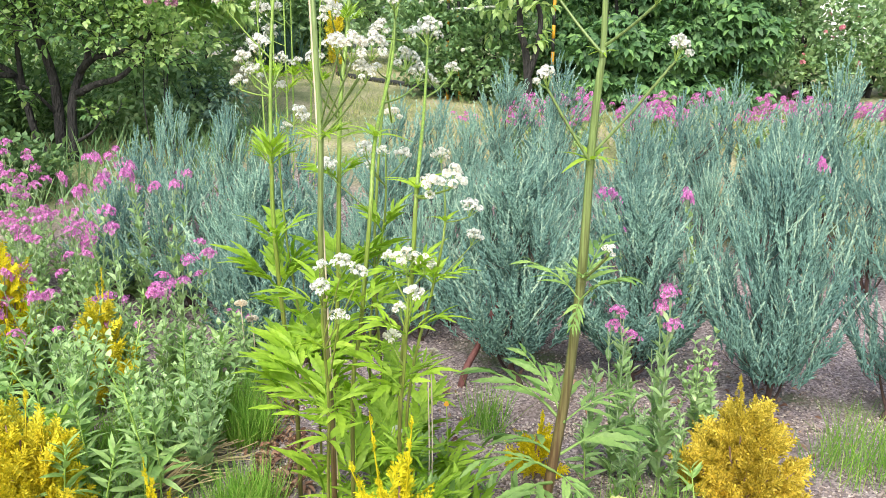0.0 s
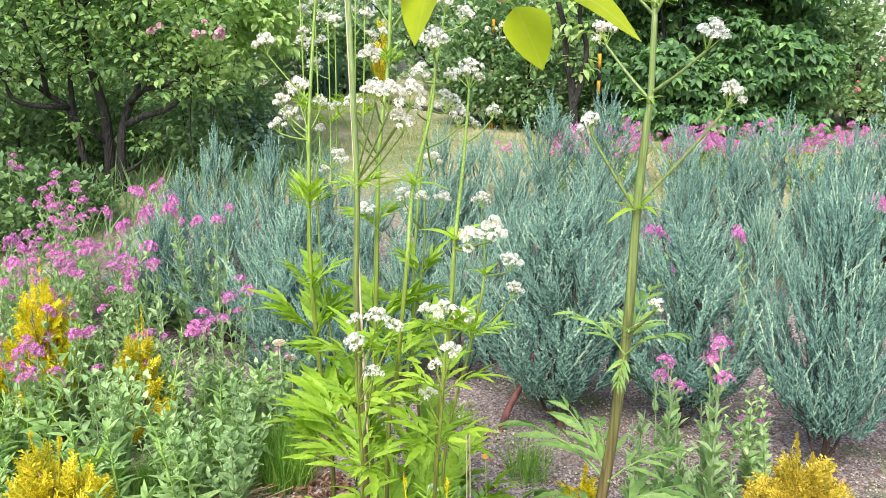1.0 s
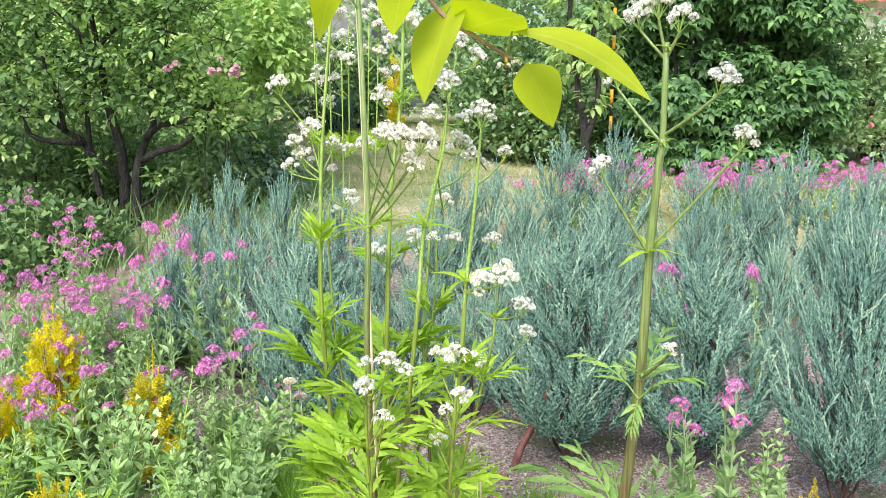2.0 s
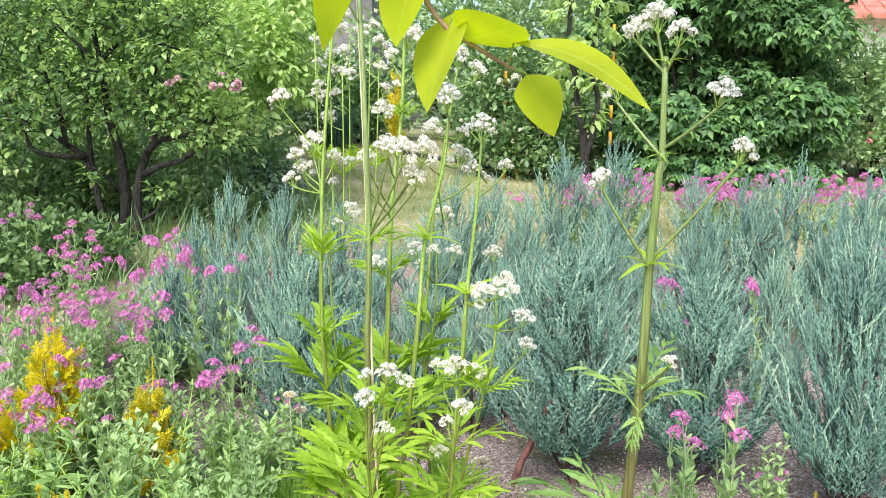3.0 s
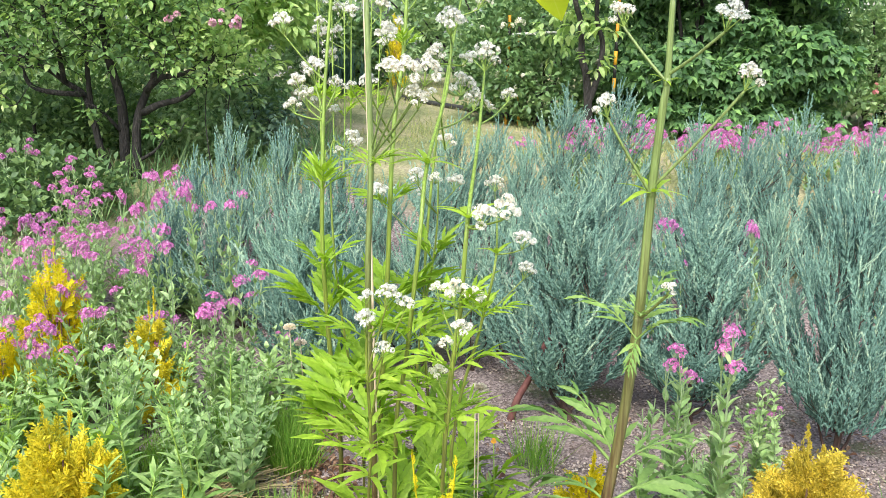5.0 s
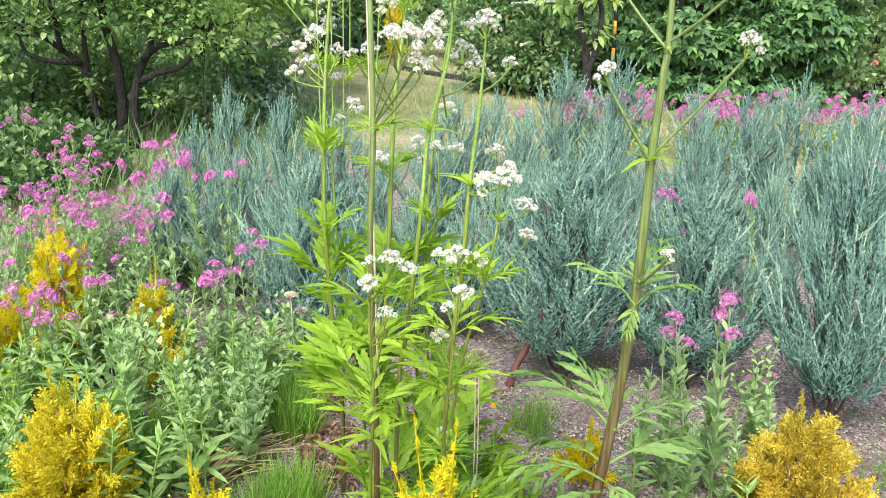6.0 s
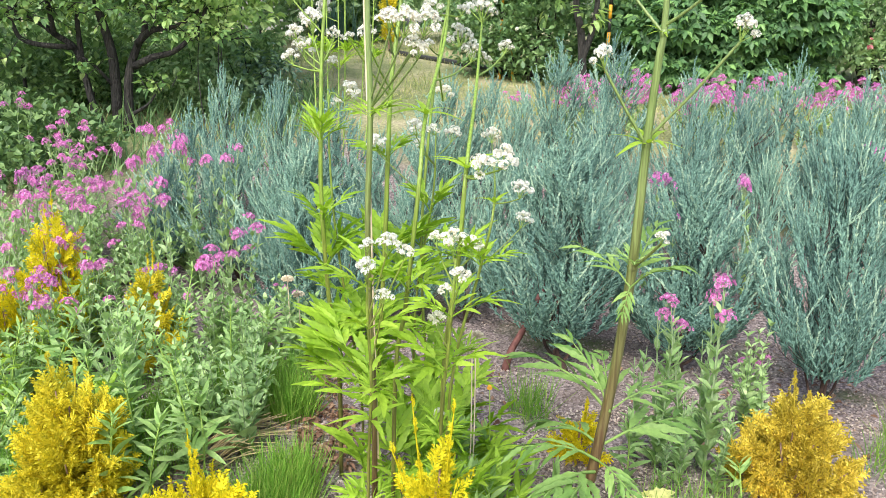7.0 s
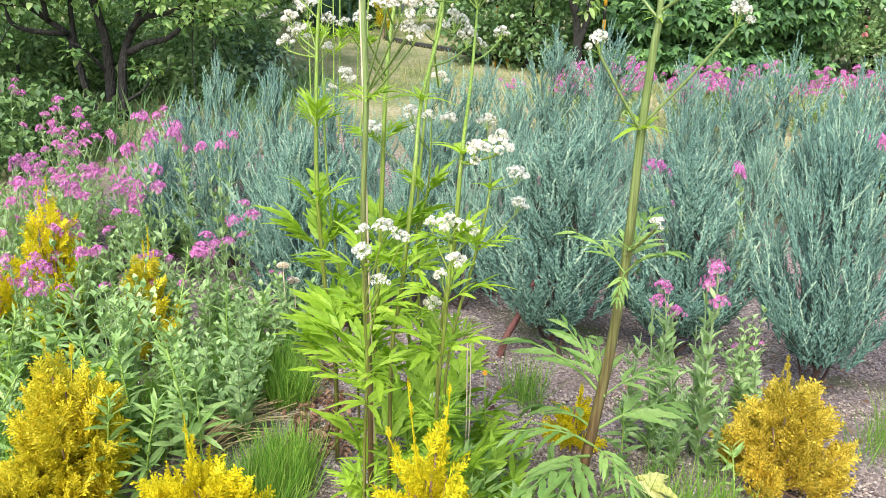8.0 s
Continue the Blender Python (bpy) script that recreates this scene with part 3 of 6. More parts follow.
for k, (x, y, tip, wide) in enumerate([
    (0.53, 4.0, 0.92, 1.25), (0.79, 4.0, 0.95, 1.15), (1.44, 3.5, 0.91, 1.2), (1.7, 3.45, 0.83, 1.2), (1.92, 3.5, 0.99, 1.05), (1.26, 3.6, 0.8, 1.2), (1.06, 3.65, 0.85, 1.15), (0.2, 3.75, 0.79, 1.3),
    (0.03, 3.6, 0.8, 1.35), (0.32, 3.6, 0.72, 1.2), (0.66, 3.5, 0.74, 1.1), (-0.94, 3.6, 0.79, 1.0), (-1.0, 3.3, 0.66, 1.1), (-0.45, 3.4, 0.7, 1.5), (1.47, 3.15, 0.72, 1.1), (1.83, 3.0, 0.74, 1.1), (2.1, 3.95, 0.78, 1.2), (1.55, 4.1, 0.8, 1.2)
]):
    juniper(x, y, tip, wide, False, k, "blue-grey upright juniper bush in the back row")


# ---- golden thujas ----
def gold_spray(seed):
    """A flat, fern-like golden fan of length 1 along y, its branchlets forked into blunt scaly fingers."""
    r = np.random.default_rng(seed)
    k = 7
    y = np.linspace(0.05, 0.85, k)
    pieces = [lozenges([(0, 0, 0), (0, 0.4, 0.01)], [(0, 0.55, 0.015), (0, 1.0, 0.0)], 0.075, 0.0)]
    for side in (-1, 1):
        a = np.stack([np.zeros(k), y + 0.05 * side, np.zeros(k)], 1)
        length = (0.44 - 0.24 * y) * r.uniform(0.75, 1.2, k)
        b = a + np.stack([side * 0.66 * length, 0.8 * length, r.uniform(-0.16, 0.16, k) * length], 1)
        pieces += [lozenges(a, a + (b - a) * 0.7, 0.07, r.uniform(-0.4, 0.4, k)), lozenges(a + (b - a) * 0.4, b, 0.085, r.uniform(-0.5, 0.5, k))]
        for q, turn in ((0.4, 1), (0.6, -1)):
            s = a + (b - a) * q
            e = s + np.stack([side * (0.5 - 0.42 * turn) * length * 0.5, (0.34 + 0.1 * turn) * length, r.uniform(-0.08, 0.08, k)], 1)
            pieces.append(lozenges(s, e, 0.075, r.uniform(-0.6, 0.6, k)))
    return join(*pieces)


GOLD = [gold_spray(s) for s in (1, 2, 3)]


def thuja(x, y, tip, radius, limbs, label, shoots=(), mat=None, spray=(0.042, 0.075), dome=False):
    """A small golden conifer: a stem, ascending limbs of uneven length, flat sprays along them; shoots: (x, y, z) tips of long bare leaders."""
    z = float(ground_z(x, y)) - 0.01
    ob = thing("golden_thuja", (x, y, z), label, "thuja", "golden thujas")
    h = tip - z
    pos, way, size = [], [], []
    for i in range(limbs):
        u = (i + 0.5) / limbs
        a = i * 2.4 + R.uniform(-0.5, 0.5)
        reach = radius * np.interp(u, [0, 0.2, 0.55, 0.85, 1.0], [0.95, 1.0, 0.94, 0.68, 0.2] if dome else [0.95, 1.0, 0.8, 0.42, 0.04]) * R.uniform(0.7, 1.15)
        end = np.array((math.cos(a) * reach, math.sin(a) * reach, h * min(1.0, 0.2 + 0.8 * u * R.uniform(0.88, 1.08)) - 0.03))
        foot = np.array((0, 0, end[2] * 0.35))
        line = smooth_line([foot, (end[0] * 0.6, end[1] * 0.6, foot[2] + (end[2] - foot[2]) * 0.42), end], 3)
        part("limb", [tube(line, (0.0045, 0.0018), 4, False)], M_TWIG, ob)
        out = np.array((math.cos(a), math.sin(a), 0))
        for q in np.r_[R.uniform(0.3, 1.0, 14 if dome else 9), 0.95, 1.0]:
            pos.append(along(line, q) + R.normal(0, 0.007, 3))
            way.append(out * (0.95 - 0.55 * u) * q + R.normal(0, 0.3, 3) * (1, 1, 0.5) + (0, 0, 0.85))
            size.append(R.uniform(*spray) * (1.05 - 0.25 * q))
    for sx, sy, sz in shoots:
        top = np.array((sx - x, sy - y, sz - z))
        low = np.array((top[0] * 0.4, top[1] * 0.4, min(h * 0.7, top[2] * 0.7)))
        line = smooth_line([(0, 0, low[2] * 0.6), low, top], 3)
        part("limb", [tube(line, (0.0026, 0.001), 4, False)], mat or M_GOLD, ob, "yellow young shoot")
        for q in np.r_[R.uniform(0.4, 0.97, 20), 0.97]:
            pos.append(along(line, q))
            way.append(R.normal(0, 0.2, 3) * (1, 1, 0.3) + (0, 0, 1.0))
            size.append(R.uniform(0.012, 0.024) * (1.3 - 0.6 * q))
    pos, way, size = np.array(pos), np.array(way), np.array(size)
    part("trunk", [tube([(0, 0, 0), (0, 0, h * 0.8)], (0.008, 0.002), 5, False)], M_TWIG, ob, "brown stem")
    pieces = []
    for j in range(3):
        pick = np.arange(len(pos)) % 3 == j
        pieces.append(batch(GOLD[j], frames(pos[pick], way[pick], size[pick], R.uniform(0, 6.28, pick.sum()))))
    part("foliage", pieces, mat or M_GOLD, ob, smooth=False)
    return ob


thuja(0.745, 1.6, 0.262, 0.118, 56, "dwarf ochre-golden thuja with one tall yellow shoot, in gravel", [(0.723, 1.6, 0.315), (0.765, 1.61, 0.265), (0.7, 1.59, 0.26)], M_OCHRE)
thuja(-0.71, 1.5, 0.315, 0.088, 52, "dense golden-yellow dwarf thuja at the edge of the bed", [(-0.744, 1.5, 0.354), (-0.69, 1.5, 0.345), (-0.66, 1.5, 0.3)], dome=True)
thuja(-0.74, 1.42, 0.15, 0.15, 34, "low spreading golden-olive dwarf thuja beside a taller one")
thuja(-0.42, 1.36, 0.175, 0.13, 34, "low bright yellow dwarf thuja beside the grass", [(-0.452, 1.4, 0.254), (-0.44, 1.4, 0.22)], M_BRIGHT)
thuja(0.0, 1.2, 0.335, 0.085, 30, "bright yellow dwarf thuja below the valerian clump", [(-0.04, 1.2, 0.43), (0.026, 1.2, 0.42), (-0.07, 1.2, 0.34)], M_BRIGHT)
thuja(0.33, 1.78, 0.13, 0.045, 6, "small bright yellow thuja behind a thick valerian stem", [(0.337, 1.75, 0.17)], M_BRIGHT)
thuja(-1.1, 2.3, 0.43, 0.1, 20, "slender golden thuja among pink catchfly", [(-1.095, 2.3, 0.51), (-1.12, 2.3, 0.47), (-1.06, 2.3, 0.42)], M_BRIGHT, (0.05, 0.085))
thuja(-0.795, 2.2, 0.31, 0.08, 17, "slender golden thuja with an olive foot among catchfly", [(-0.784, 2.2, 0.4), (-0.8, 2.2, 0.36), (-0.77, 2.2, 0.34), (-0.83, 2.2, 0.28), (-0.74, 2.2, 0.25)], None, (0.045, 0.08))
thuja(-0.58, 8.5, 1.5, 0.05, 12, "narrow yellow conifer at the end of the lawn", mat=M_GOLD, spray=(0.07, 0.13))
thuja(-1.16, 2.12, 0.3, 0.13, 22, "golden thuja half hidden in pink catchfly", mat=M_BRIGHT)


# ---- valerian ----
def leaflet_leaf(seed, pairs, width, teeth=0.17):
    """A feathered valerian leaf of length 1 along y: saw-toothed leaflets that lean forward, and a long end leaflet."""
    r = np.random.default_rng(seed)
    y = np.linspace(0.2, 0.5, pairs)
    dip = lambda q: -0.3 * q * q
    one = blade(8, width, 0.35, 0.3, 0.38, teeth)
    pos, way, size = [], [], []
    for q in y:
        for side in (-1, 1):
            pos.append((0, q, dip(q)))
            way.append((side * r.uniform(0.35, 0.62), 0.9, r.uniform(-0.3, 0.25)))
            size.append(r.uniform(0.3, 0.5))
    pos.append((0, 0.46, dip(0.46)))
    way.append((r.normal(0, 0.06), 1, -0.35))
    size.append(0.58)
    q = np.linspace(0, 0.55, 4)
    return join(batch(one, frames(pos, way, np.array(size), r.uniform(-0.4, 0.4, len(pos)))), tube(np.stack([np.zeros(4), q, dip(q)], 1), (0.014, 0.008), 4, False))


def cut_leaf(seed):
    """An arching, deeply cut leaf of length 1 along y: many narrow, coarsely toothed leaflets in pairs along a thin stalk."""
    r = np.random.default_rng(seed)
    dip = lambda q: 0.12 * q - 0.5 * q * q
    one = blade(7, 0.085, 0.4, 0.35, 0.4, 0.22)
    pos, way, size = [], [], []
    for q in np.linspace(0.22, 0.8, 5):
        for side in (-1, 1):
            pos.append((0, q + r.uniform(-0.02, 0.02), dip(q)))
            way.append((side * r.uniform(0.4, 0.7), 0.85, 0.1 - 0.8 * q + r.uniform(-0.25, 0.2)))
            size.append(r.uniform(0.32, 0.46) * (1.15 - 0.5 * q))
    pos.append((0, 0.8, dip(0.8)))
    way.append((0.0, 1, -0.9))
    size.append(0.28)
    q = np.linspace(0, 0.84, 5)
    return join(batch(one, frames(pos, way, np.array(size), r.uniform(-0.4, 0.4, len(pos)))), tube(np.stack([np.zeros(5), q, dip(q)], 1), (0.016, 0.007), 4, False))


LEAF = [mesh_of("leaf", [leaflet_leaf(s, p, w)], M_VALERIAN) for s, p, w in ((1, 3, 0.105), (2, 4, 0.09), (3, 3, 0.115), (8, 4, 0.095))]
LEAF_NARROW = [mesh_of("leaf", [leaflet_leaf(s, 4, 0.07, 0.1)], M_VALERIAN) for s in (4, 5)]
LEAF_SIMPLE = [mesh_of("leaf", [blade(6, 0.1, 0.4, d, 0.35)], M_VALERIAN) for d in (0.5, 0.8)]
LEAF_MID = [mesh_of("leaf", [leaflet_leaf(s, 3, 0.07, 0.15)], M_WEED) for s in (14, 15)]
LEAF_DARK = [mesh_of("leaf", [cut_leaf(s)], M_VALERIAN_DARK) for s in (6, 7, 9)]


def petal_flower(petals=5, cup=0.25, notch=0.0):
    """A flat flower of radius 1 facing y, of separate petals."""
    v, t = [(0, 0, 0)], []
    for i in range(petals):
        a = i / petals * 2 * np.pi
        for da, r, h in ((-0.45, 0.85, cup), (0.0, 1.0 - notch, cup * 1.1), (0.45, 0.85, cup)):
            v.append((math.cos(a + da) * r, h, math.sin(a + da) * r))
        b = 1 + 3 * i
        t += [(0, b, b + 1), (0, b + 1, b + 2)]
    return np.array(v, float), np.array(t)


FLORET = petal_flower(5, 0.35)
wedge = [(math.cos(a) * r, h, math.sin(a) * r) for i in range(5) for a, r, h in ((i * 1.2566, 0.12, 0.0), (i * 1.2566 - 0.5, 1.0, 0.22), (i * 1.2566 + 0.5, 1.0, 0.22))]
CATCHFLY = (np.array(wedge), np.arange(15).reshape(5, 3))


def flower_head(seed):
    """A domed white head of width 1: some small clusters of florets, its foot at the origin."""
    r = np.random.default_rng(seed)
    k = 7
    a = np.arange(k) * 2.4 + r.uniform(-0.3, 0.3, k)
    d = np.sqrt(np.linspace(0.02, 1, k)) * 0.34
    mid = np.stack([np.cos(a) * d, np.sin(a) * d, 0.62 - 2.4 * d * d + r.uniform(-0.08, 0.08, k)], 1)
    pos, way = [], []
    for c in mid:
        z, q = r.uniform(-0.1, 1, 20), r.uniform(0, 2 * np.pi, 20)
        s = np.sqrt(1 - z * z)
        dirs = np.stack([s * np.cos(q), s * np.sin(q), z], 1)
        pos.append(c + dirs * 0.135 * r.uniform(0.75, 1.1, (20, 1)))
        way.append(dirs)
    pos, way = np.concatenate(pos), np.concatenate(way)
    white = batch(FLORET, frames(pos, way, r.uniform(0.042, 0.062, len(pos)), r.uniform(0, 6, len(pos))))
    under = frames(mid - (0, 0, 0.06), np.tile((0.0, 0.0, 1.0), (k, 1)), 0.05, 0.0)
    buds = batch((np.array([(1, 0, 0), (0, 0, 1), (-1, 0, 0), (0, 0, -1), (0, 1.2, 0), (0, -1.2, 0)], float), np.array([(0, 1, 4), (1, 2, 4), (2, 3, 4), (3, 0, 4), (1, 0, 5), (2, 1, 5), (3, 2, 5), (0, 3, 5)])),
                 np.concatenate([under, frames(pos[::4] * 0.93, way[::4], 0.03, 0.0)]))
    stalks = sticks(np.zeros((k, 3)), mid, 0.016, 0.01, 4)
    return mesh_of("flower_head", [white], M_WHITE, False), mesh_of("calyx", [buds], M_BUD), mesh_of("pedicel", [stalks], M_GREENSTEM)


HEADS = [flower_head(s) for s in (31, 32, 33, 34)]


def put(ob, place, way, size, roll=0.0, axis="Y"):
    """Lays a part's y axis (or z axis) along a direction."""
    q = Vector(way).to_track_quat(axis, "Z" if axis == "Y" else "X").to_matrix().to_4x4()
    ob.matrix_basis = Matrix.Translation(Vector(place)) @ q @ Matrix.Rotation(roll, 4, axis) @ Matrix.Scale(size, 4)
    return ob


def add_head(plant, place, size, way):
    k = int(R.integers(len(HEADS)))
    white, buds, stalks = HEADS[k]
    h = part("flower_head", white, None, plant, "dense white domed flower head")
    put(h, Vector(place), way, size * 1.12, R.uniform(0, 6.28), "Z")
    part("calyx", buds, None, h, "rosy buds")
    part("pedicel", stalks, None, h, "thin green flower stalks")


def stalk(plant, pts, r0, r1, heads=(), leaves=(), mat=None):
    """One stem of a valerian with its side shoots, heads (x, y, z, width, node) and leaf pairs (node, length, spread)."""
    base = np.array(plant.location)
    line = smooth_line(np.array(pts) - base, 4)
    mat = mat or (M_STEM if plant is single or r0 > 0.0092 else M_STEMGREEN)
    if plant is not single:
        r0, r1 = r0 * 0.6, r1 * 0.66
    if plant is front or plant is rear:
        span = pts[-1][2]
        leaves = list(leaves) + [(z / span, R.uniform(0.05, 0.085), 1.1) for z in ((0.33,) if pts[0][0] < -0.15 else (0.16, 0.33)) if z < span * 0.6]
    pieces = [tube(line, (r0, (r0 + r1) * 0.55, r1), 8)]
    nodes = sorted({u for u, _, _ in leaves})
    for u in nodes:
        c = along(line, u)
        rr = (r0 + (r1 - r0) * u) * 1.3
        d = unit(along(line, min(1, u + 0.02)) - along(line, max(0, u - 0.02)))
        pieces.append(tube([c - d * 0.009, c, c + d * 0.009], (rr * 0.7, rr, rr * 0.7), 8))
    for x, y, z, width, u in heads:
        head = np.array((x, y, z)) - base
        foot = head - (0, 0, width * 0.45)
        start = along(line, min(u, 0.985))
        mid = (start + foot) * 0.5 + np.array((0, 0, -0.03 * np.linalg.norm((foot - start)[:2])))
        thin = min(r1 * 0.7, 0.0016 if plant is not single else 0.0024)
        if np.linalg.norm(foot - start) > 0.012:
            pieces.append(tube(smooth_line([start, mid, foot], 4), (thin * 1.25, thin), 5, False))
        add_head(plant, foot, width, unit(foot - mid) * 0.5 + (0, 0, 1))
    part("stem", pieces, mat, plant)
    for u, length, spread in leaves:
        c = along(line, u)
        turn = R.uniform(0, 3.14)
        count = 6 if length < 0.1 else 4
        for j in range(count):
            a = turn + j * 2 * math.pi / count + R.uniform(-0.2, 0.2)
            way = (math.cos(a) * spread, math.sin(a) * spread, R.uniform(0.5, 1.3))
            shared = LEAF_MID if plant is single and length > 0.065 else LEAF_SIMPLE if length < 0.065 else LEAF_NARROW if length < 0.1 else LEAF
            lf = part("leaf", shared[int(R.integers(len(shared)))], None, plant)
            put(lf, c, way, length * R.uniform(0.8, 1.15), R.uniform(-0.3, 0.3))


def leaf_to(plant, a, b):
    """One large leaf from a to b."""
    way = (Vector(b) - Vector(a)) * (1.0 if plant is single or plant is rear or a[2] > 0.4 else 0.65)
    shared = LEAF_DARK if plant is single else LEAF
    lf = part("leaf", shared[int(R.integers(len(shared)))], None, plant)
    put(lf, Vector(a) - plant.location, way + Vector((0, 0, way.length * 0.25)), way.length * 1.05, R.uniform(-0.3, 0.3))


VALERIANS = "white valerian plants"
front = thing("valerian_plant", (-0.06, 1.36, 0.0), "tall white-flowering valerian clump with ribbed green stems", "valerian", VALERIANS)
rear = thing("valerian_plant", (-0.13, 1.7, 0.0), "tall white valerian clump with fresh green feathery leaves", "valerian", VALERIANS)
single = thing("valerian_plant", (0.262, 1.43, 0.0), "single thick-stemmed valerian with brown foot and spread white heads", "valerian", VALERIANS)

# front clump
stalk(front, [(-0.113, 1.410, 0.000), (-0.114, 1.410, 0.309), (-0.122, 1.410, 0.475), (-0.126, 1.400, 0.655), (-0.121, 1.390, 0.834), (-0.126, 1.400, 0.967), (-0.133, 1.420, 1.107), (-0.142, 1.440, 1.237)], 0.0095, 0.006,
      heads=[(-0.143, 1.440, 1.287, 0.070, 1.00), (-0.164, 1.400, 1.245, 0.048, 0.95), (-0.064, 1.300, 0.980, 0.052, 0.68), (-0.035, 1.300, 0.982, 0.05, 0.68), (-0.086, 1.33, 0.985, 0.036, 0.69), (-0.054, 1.31, 0.951, 0.034, 0.68), (-0.044, 1.31, 0.940, 0.034, 0.67)],
      leaves=[(0.67, 0.07, 1.2), (0.43, 0.12, 0.9)])
stalk(front, [(-0.077, 1.380, 0.000), (-0.075, 1.380, 0.387), (-0.059, 1.360, 0.515), (-0.039, 1.340, 0.726), (-0.032, 1.420, 0.833), (-0.005, 1.600, 0.948), (0.003, 1.660, 1.051)], 0.007, 0.004,
      heads=[(-0.000, 1.600, 1.073, 0.061, 1.00), (-0.019, 1.620, 1.017, 0.045, 0.95), (0.022, 1.690, 0.963, 0.056, 0.90), (0.047, 1.690, 0.934, 0.054, 0.80), (-0.005, 1.600, 0.859, 0.038, 0.84), (0.025, 1.660, 1.008, 0.030, 0.95)],
      leaves=[(0.72, 0.06, 1.0), (0.46, 0.12, 1.0)])
stalk(front, [(0.006, 1.330, 0.000), (0.009, 1.330, 0.422), (0.027, 1.330, 0.603), (0.035, 1.330, 0.757), (0.052, 1.500, 0.865), (0.068, 1.740, 0.980)], 0.0075, 0.0035,
      heads=[(0.068, 1.740, 1.018, 0.074, 1.00), (0.053, 1.270, 0.778, 0.049, 0.61), (0.084, 1.280, 0.790, 0.051, 0.61), (0.079, 1.700, 0.917, 0.021, 0.91), (0.114, 1.720, 0.943, 0.036, 0.83)],
      leaves=[(0.62, 0.06, 0.8), (0.50, 0.10, 1.0)])
stalk(front, [(0.014, 1.300, 0.000), (0.020, 1.300, 0.397), (0.059, 1.300, 0.595), (0.079, 1.290, 0.713), (0.090, 1.600, 0.763)], 0.005, 0.002,
      heads=[(0.095, 1.700, 0.771, 0.042, 0.97), (0.112, 1.240, 0.748, 0.036, 0.70), (0.124, 1.330, 0.681, 0.035, 0.59)],
      leaves=[(0.70, 0.03, 0.8), (0.59, 0.08, 1.0)])
stalk(front, [(0.005, 1.260, 0.000), (0.006, 1.260, 0.350), (0.014, 1.250, 0.485), (0.020, 1.230, 0.599), (0.021, 1.250, 0.635)], 0.005, 0.003,
      heads=[(0.018, 1.300, 0.649, 0.052, 0.99), (-0.008, 1.320, 0.649, 0.031, 0.93), (0.046, 1.300, 0.642, 0.039, 0.97), (0.026, 1.220, 0.616, 0.039, 0.88), (0.009, 1.240, 0.588, 0.029, 0.86), (-0.002, 1.280, 0.525, 0.035, 0.76), (0.001, 1.320, 0.340, 0.027, 0.58)],
      leaves=[(0.85, 0.10, 1.0), (0.70, 0.11, 1.1)])
stalk(front, [(-0.117, 1.320, 0.000), (-0.116, 1.320, 0.254), (-0.110, 1.300, 0.403), (-0.115, 1.280, 0.533), (-0.114, 1.270, 0.595)], 0.005, 0.003,
      heads=[(-0.116, 1.260, 0.616, 0.040, 0.98), (-0.084, 1.266, 0.654, 0.040, 0.88), (-0.115, 1.280, 0.645, 0.026, 0.90), (-0.058, 1.270, 0.638, 0.032, 0.85), (-0.087, 1.240, 0.578, 0.032, 0.73)],
      leaves=[(0.85, 0.10, 1.0), (0.66, 0.12, 1.1)])
# rear clump
stalk(rear, [(-0.212, 1.700, 0.000), (-0.215, 1.700, 0.237), (-0.233, 1.680, 0.430), (-0.244, 1.670, 0.632), (-0.244, 1.670, 0.756), (-0.244, 1.700, 0.919), (-0.237, 1.740, 1.093), (-0.227, 1.760, 1.223)], 0.009, 0.004,
      heads=[(-0.264, 1.720, 0.980, 0.059, 0.73), (-0.293, 1.720, 0.956, 0.047, 0.73), (-0.226, 1.720, 0.956, 0.040, 0.73), (-0.278, 1.720, 0.928, 0.052, 0.72), (-0.305, 1.720, 0.912, 0.038, 0.72), (-0.232, 1.740, 0.903, 0.029, 0.71), (-0.324, 1.720, 1.068, 0.050, 0.78), (-0.227, 1.760, 1.244, 0.073, 1.00)],
      leaves=[(0.61, 0.09, 0.5), (0.40, 0.15, 0.6), (0.48, 0.12, 0.7)])
stalk(rear, [(-0.165, 1.720, 0.000), (-0.170, 1.720, 0.203), (-0.203, 1.700, 0.436), (-0.226, 1.700, 0.626), (-0.237, 1.740, 0.827), (-0.209, 1.740, 0.828)], 0.005, 0.0025,
      heads=[(-0.207, 1.740, 0.847, 0.050, 1.00), (-0.220, 1.740, 0.822, 0.026, 0.99)],
      leaves=[(0.48, 0.10, 1.0)])
stalk(rear, [(-0.130, 1.680, 0.000), (-0.128, 1.680, 0.249), (-0.116, 1.680, 0.563), (-0.112, 1.680, 0.724), (-0.107, 1.700, 0.878), (-0.093, 1.750, 1.026), (-0.088, 1.780, 1.186), (-0.087, 1.800, 1.317)], 0.009, 0.005,
      heads=[(-0.100, 1.500, 0.988, 0.046, 0.69), (-0.107, 1.520, 1.045, 0.048, 0.72), (-0.147, 1.600, 0.961, 0.038, 0.64), (-0.175, 1.600, 0.954, 0.024, 0.63), (-0.080, 1.780, 1.197, 0.061, 0.90), (-0.063, 1.800, 1.156, 0.042, 0.83), (-0.112, 1.800, 1.159, 0.040, 0.84)],
      leaves=[(0.78, 0.07, 0.8), (0.54, 0.10, 0.8), (0.38, 0.15, 0.7)])
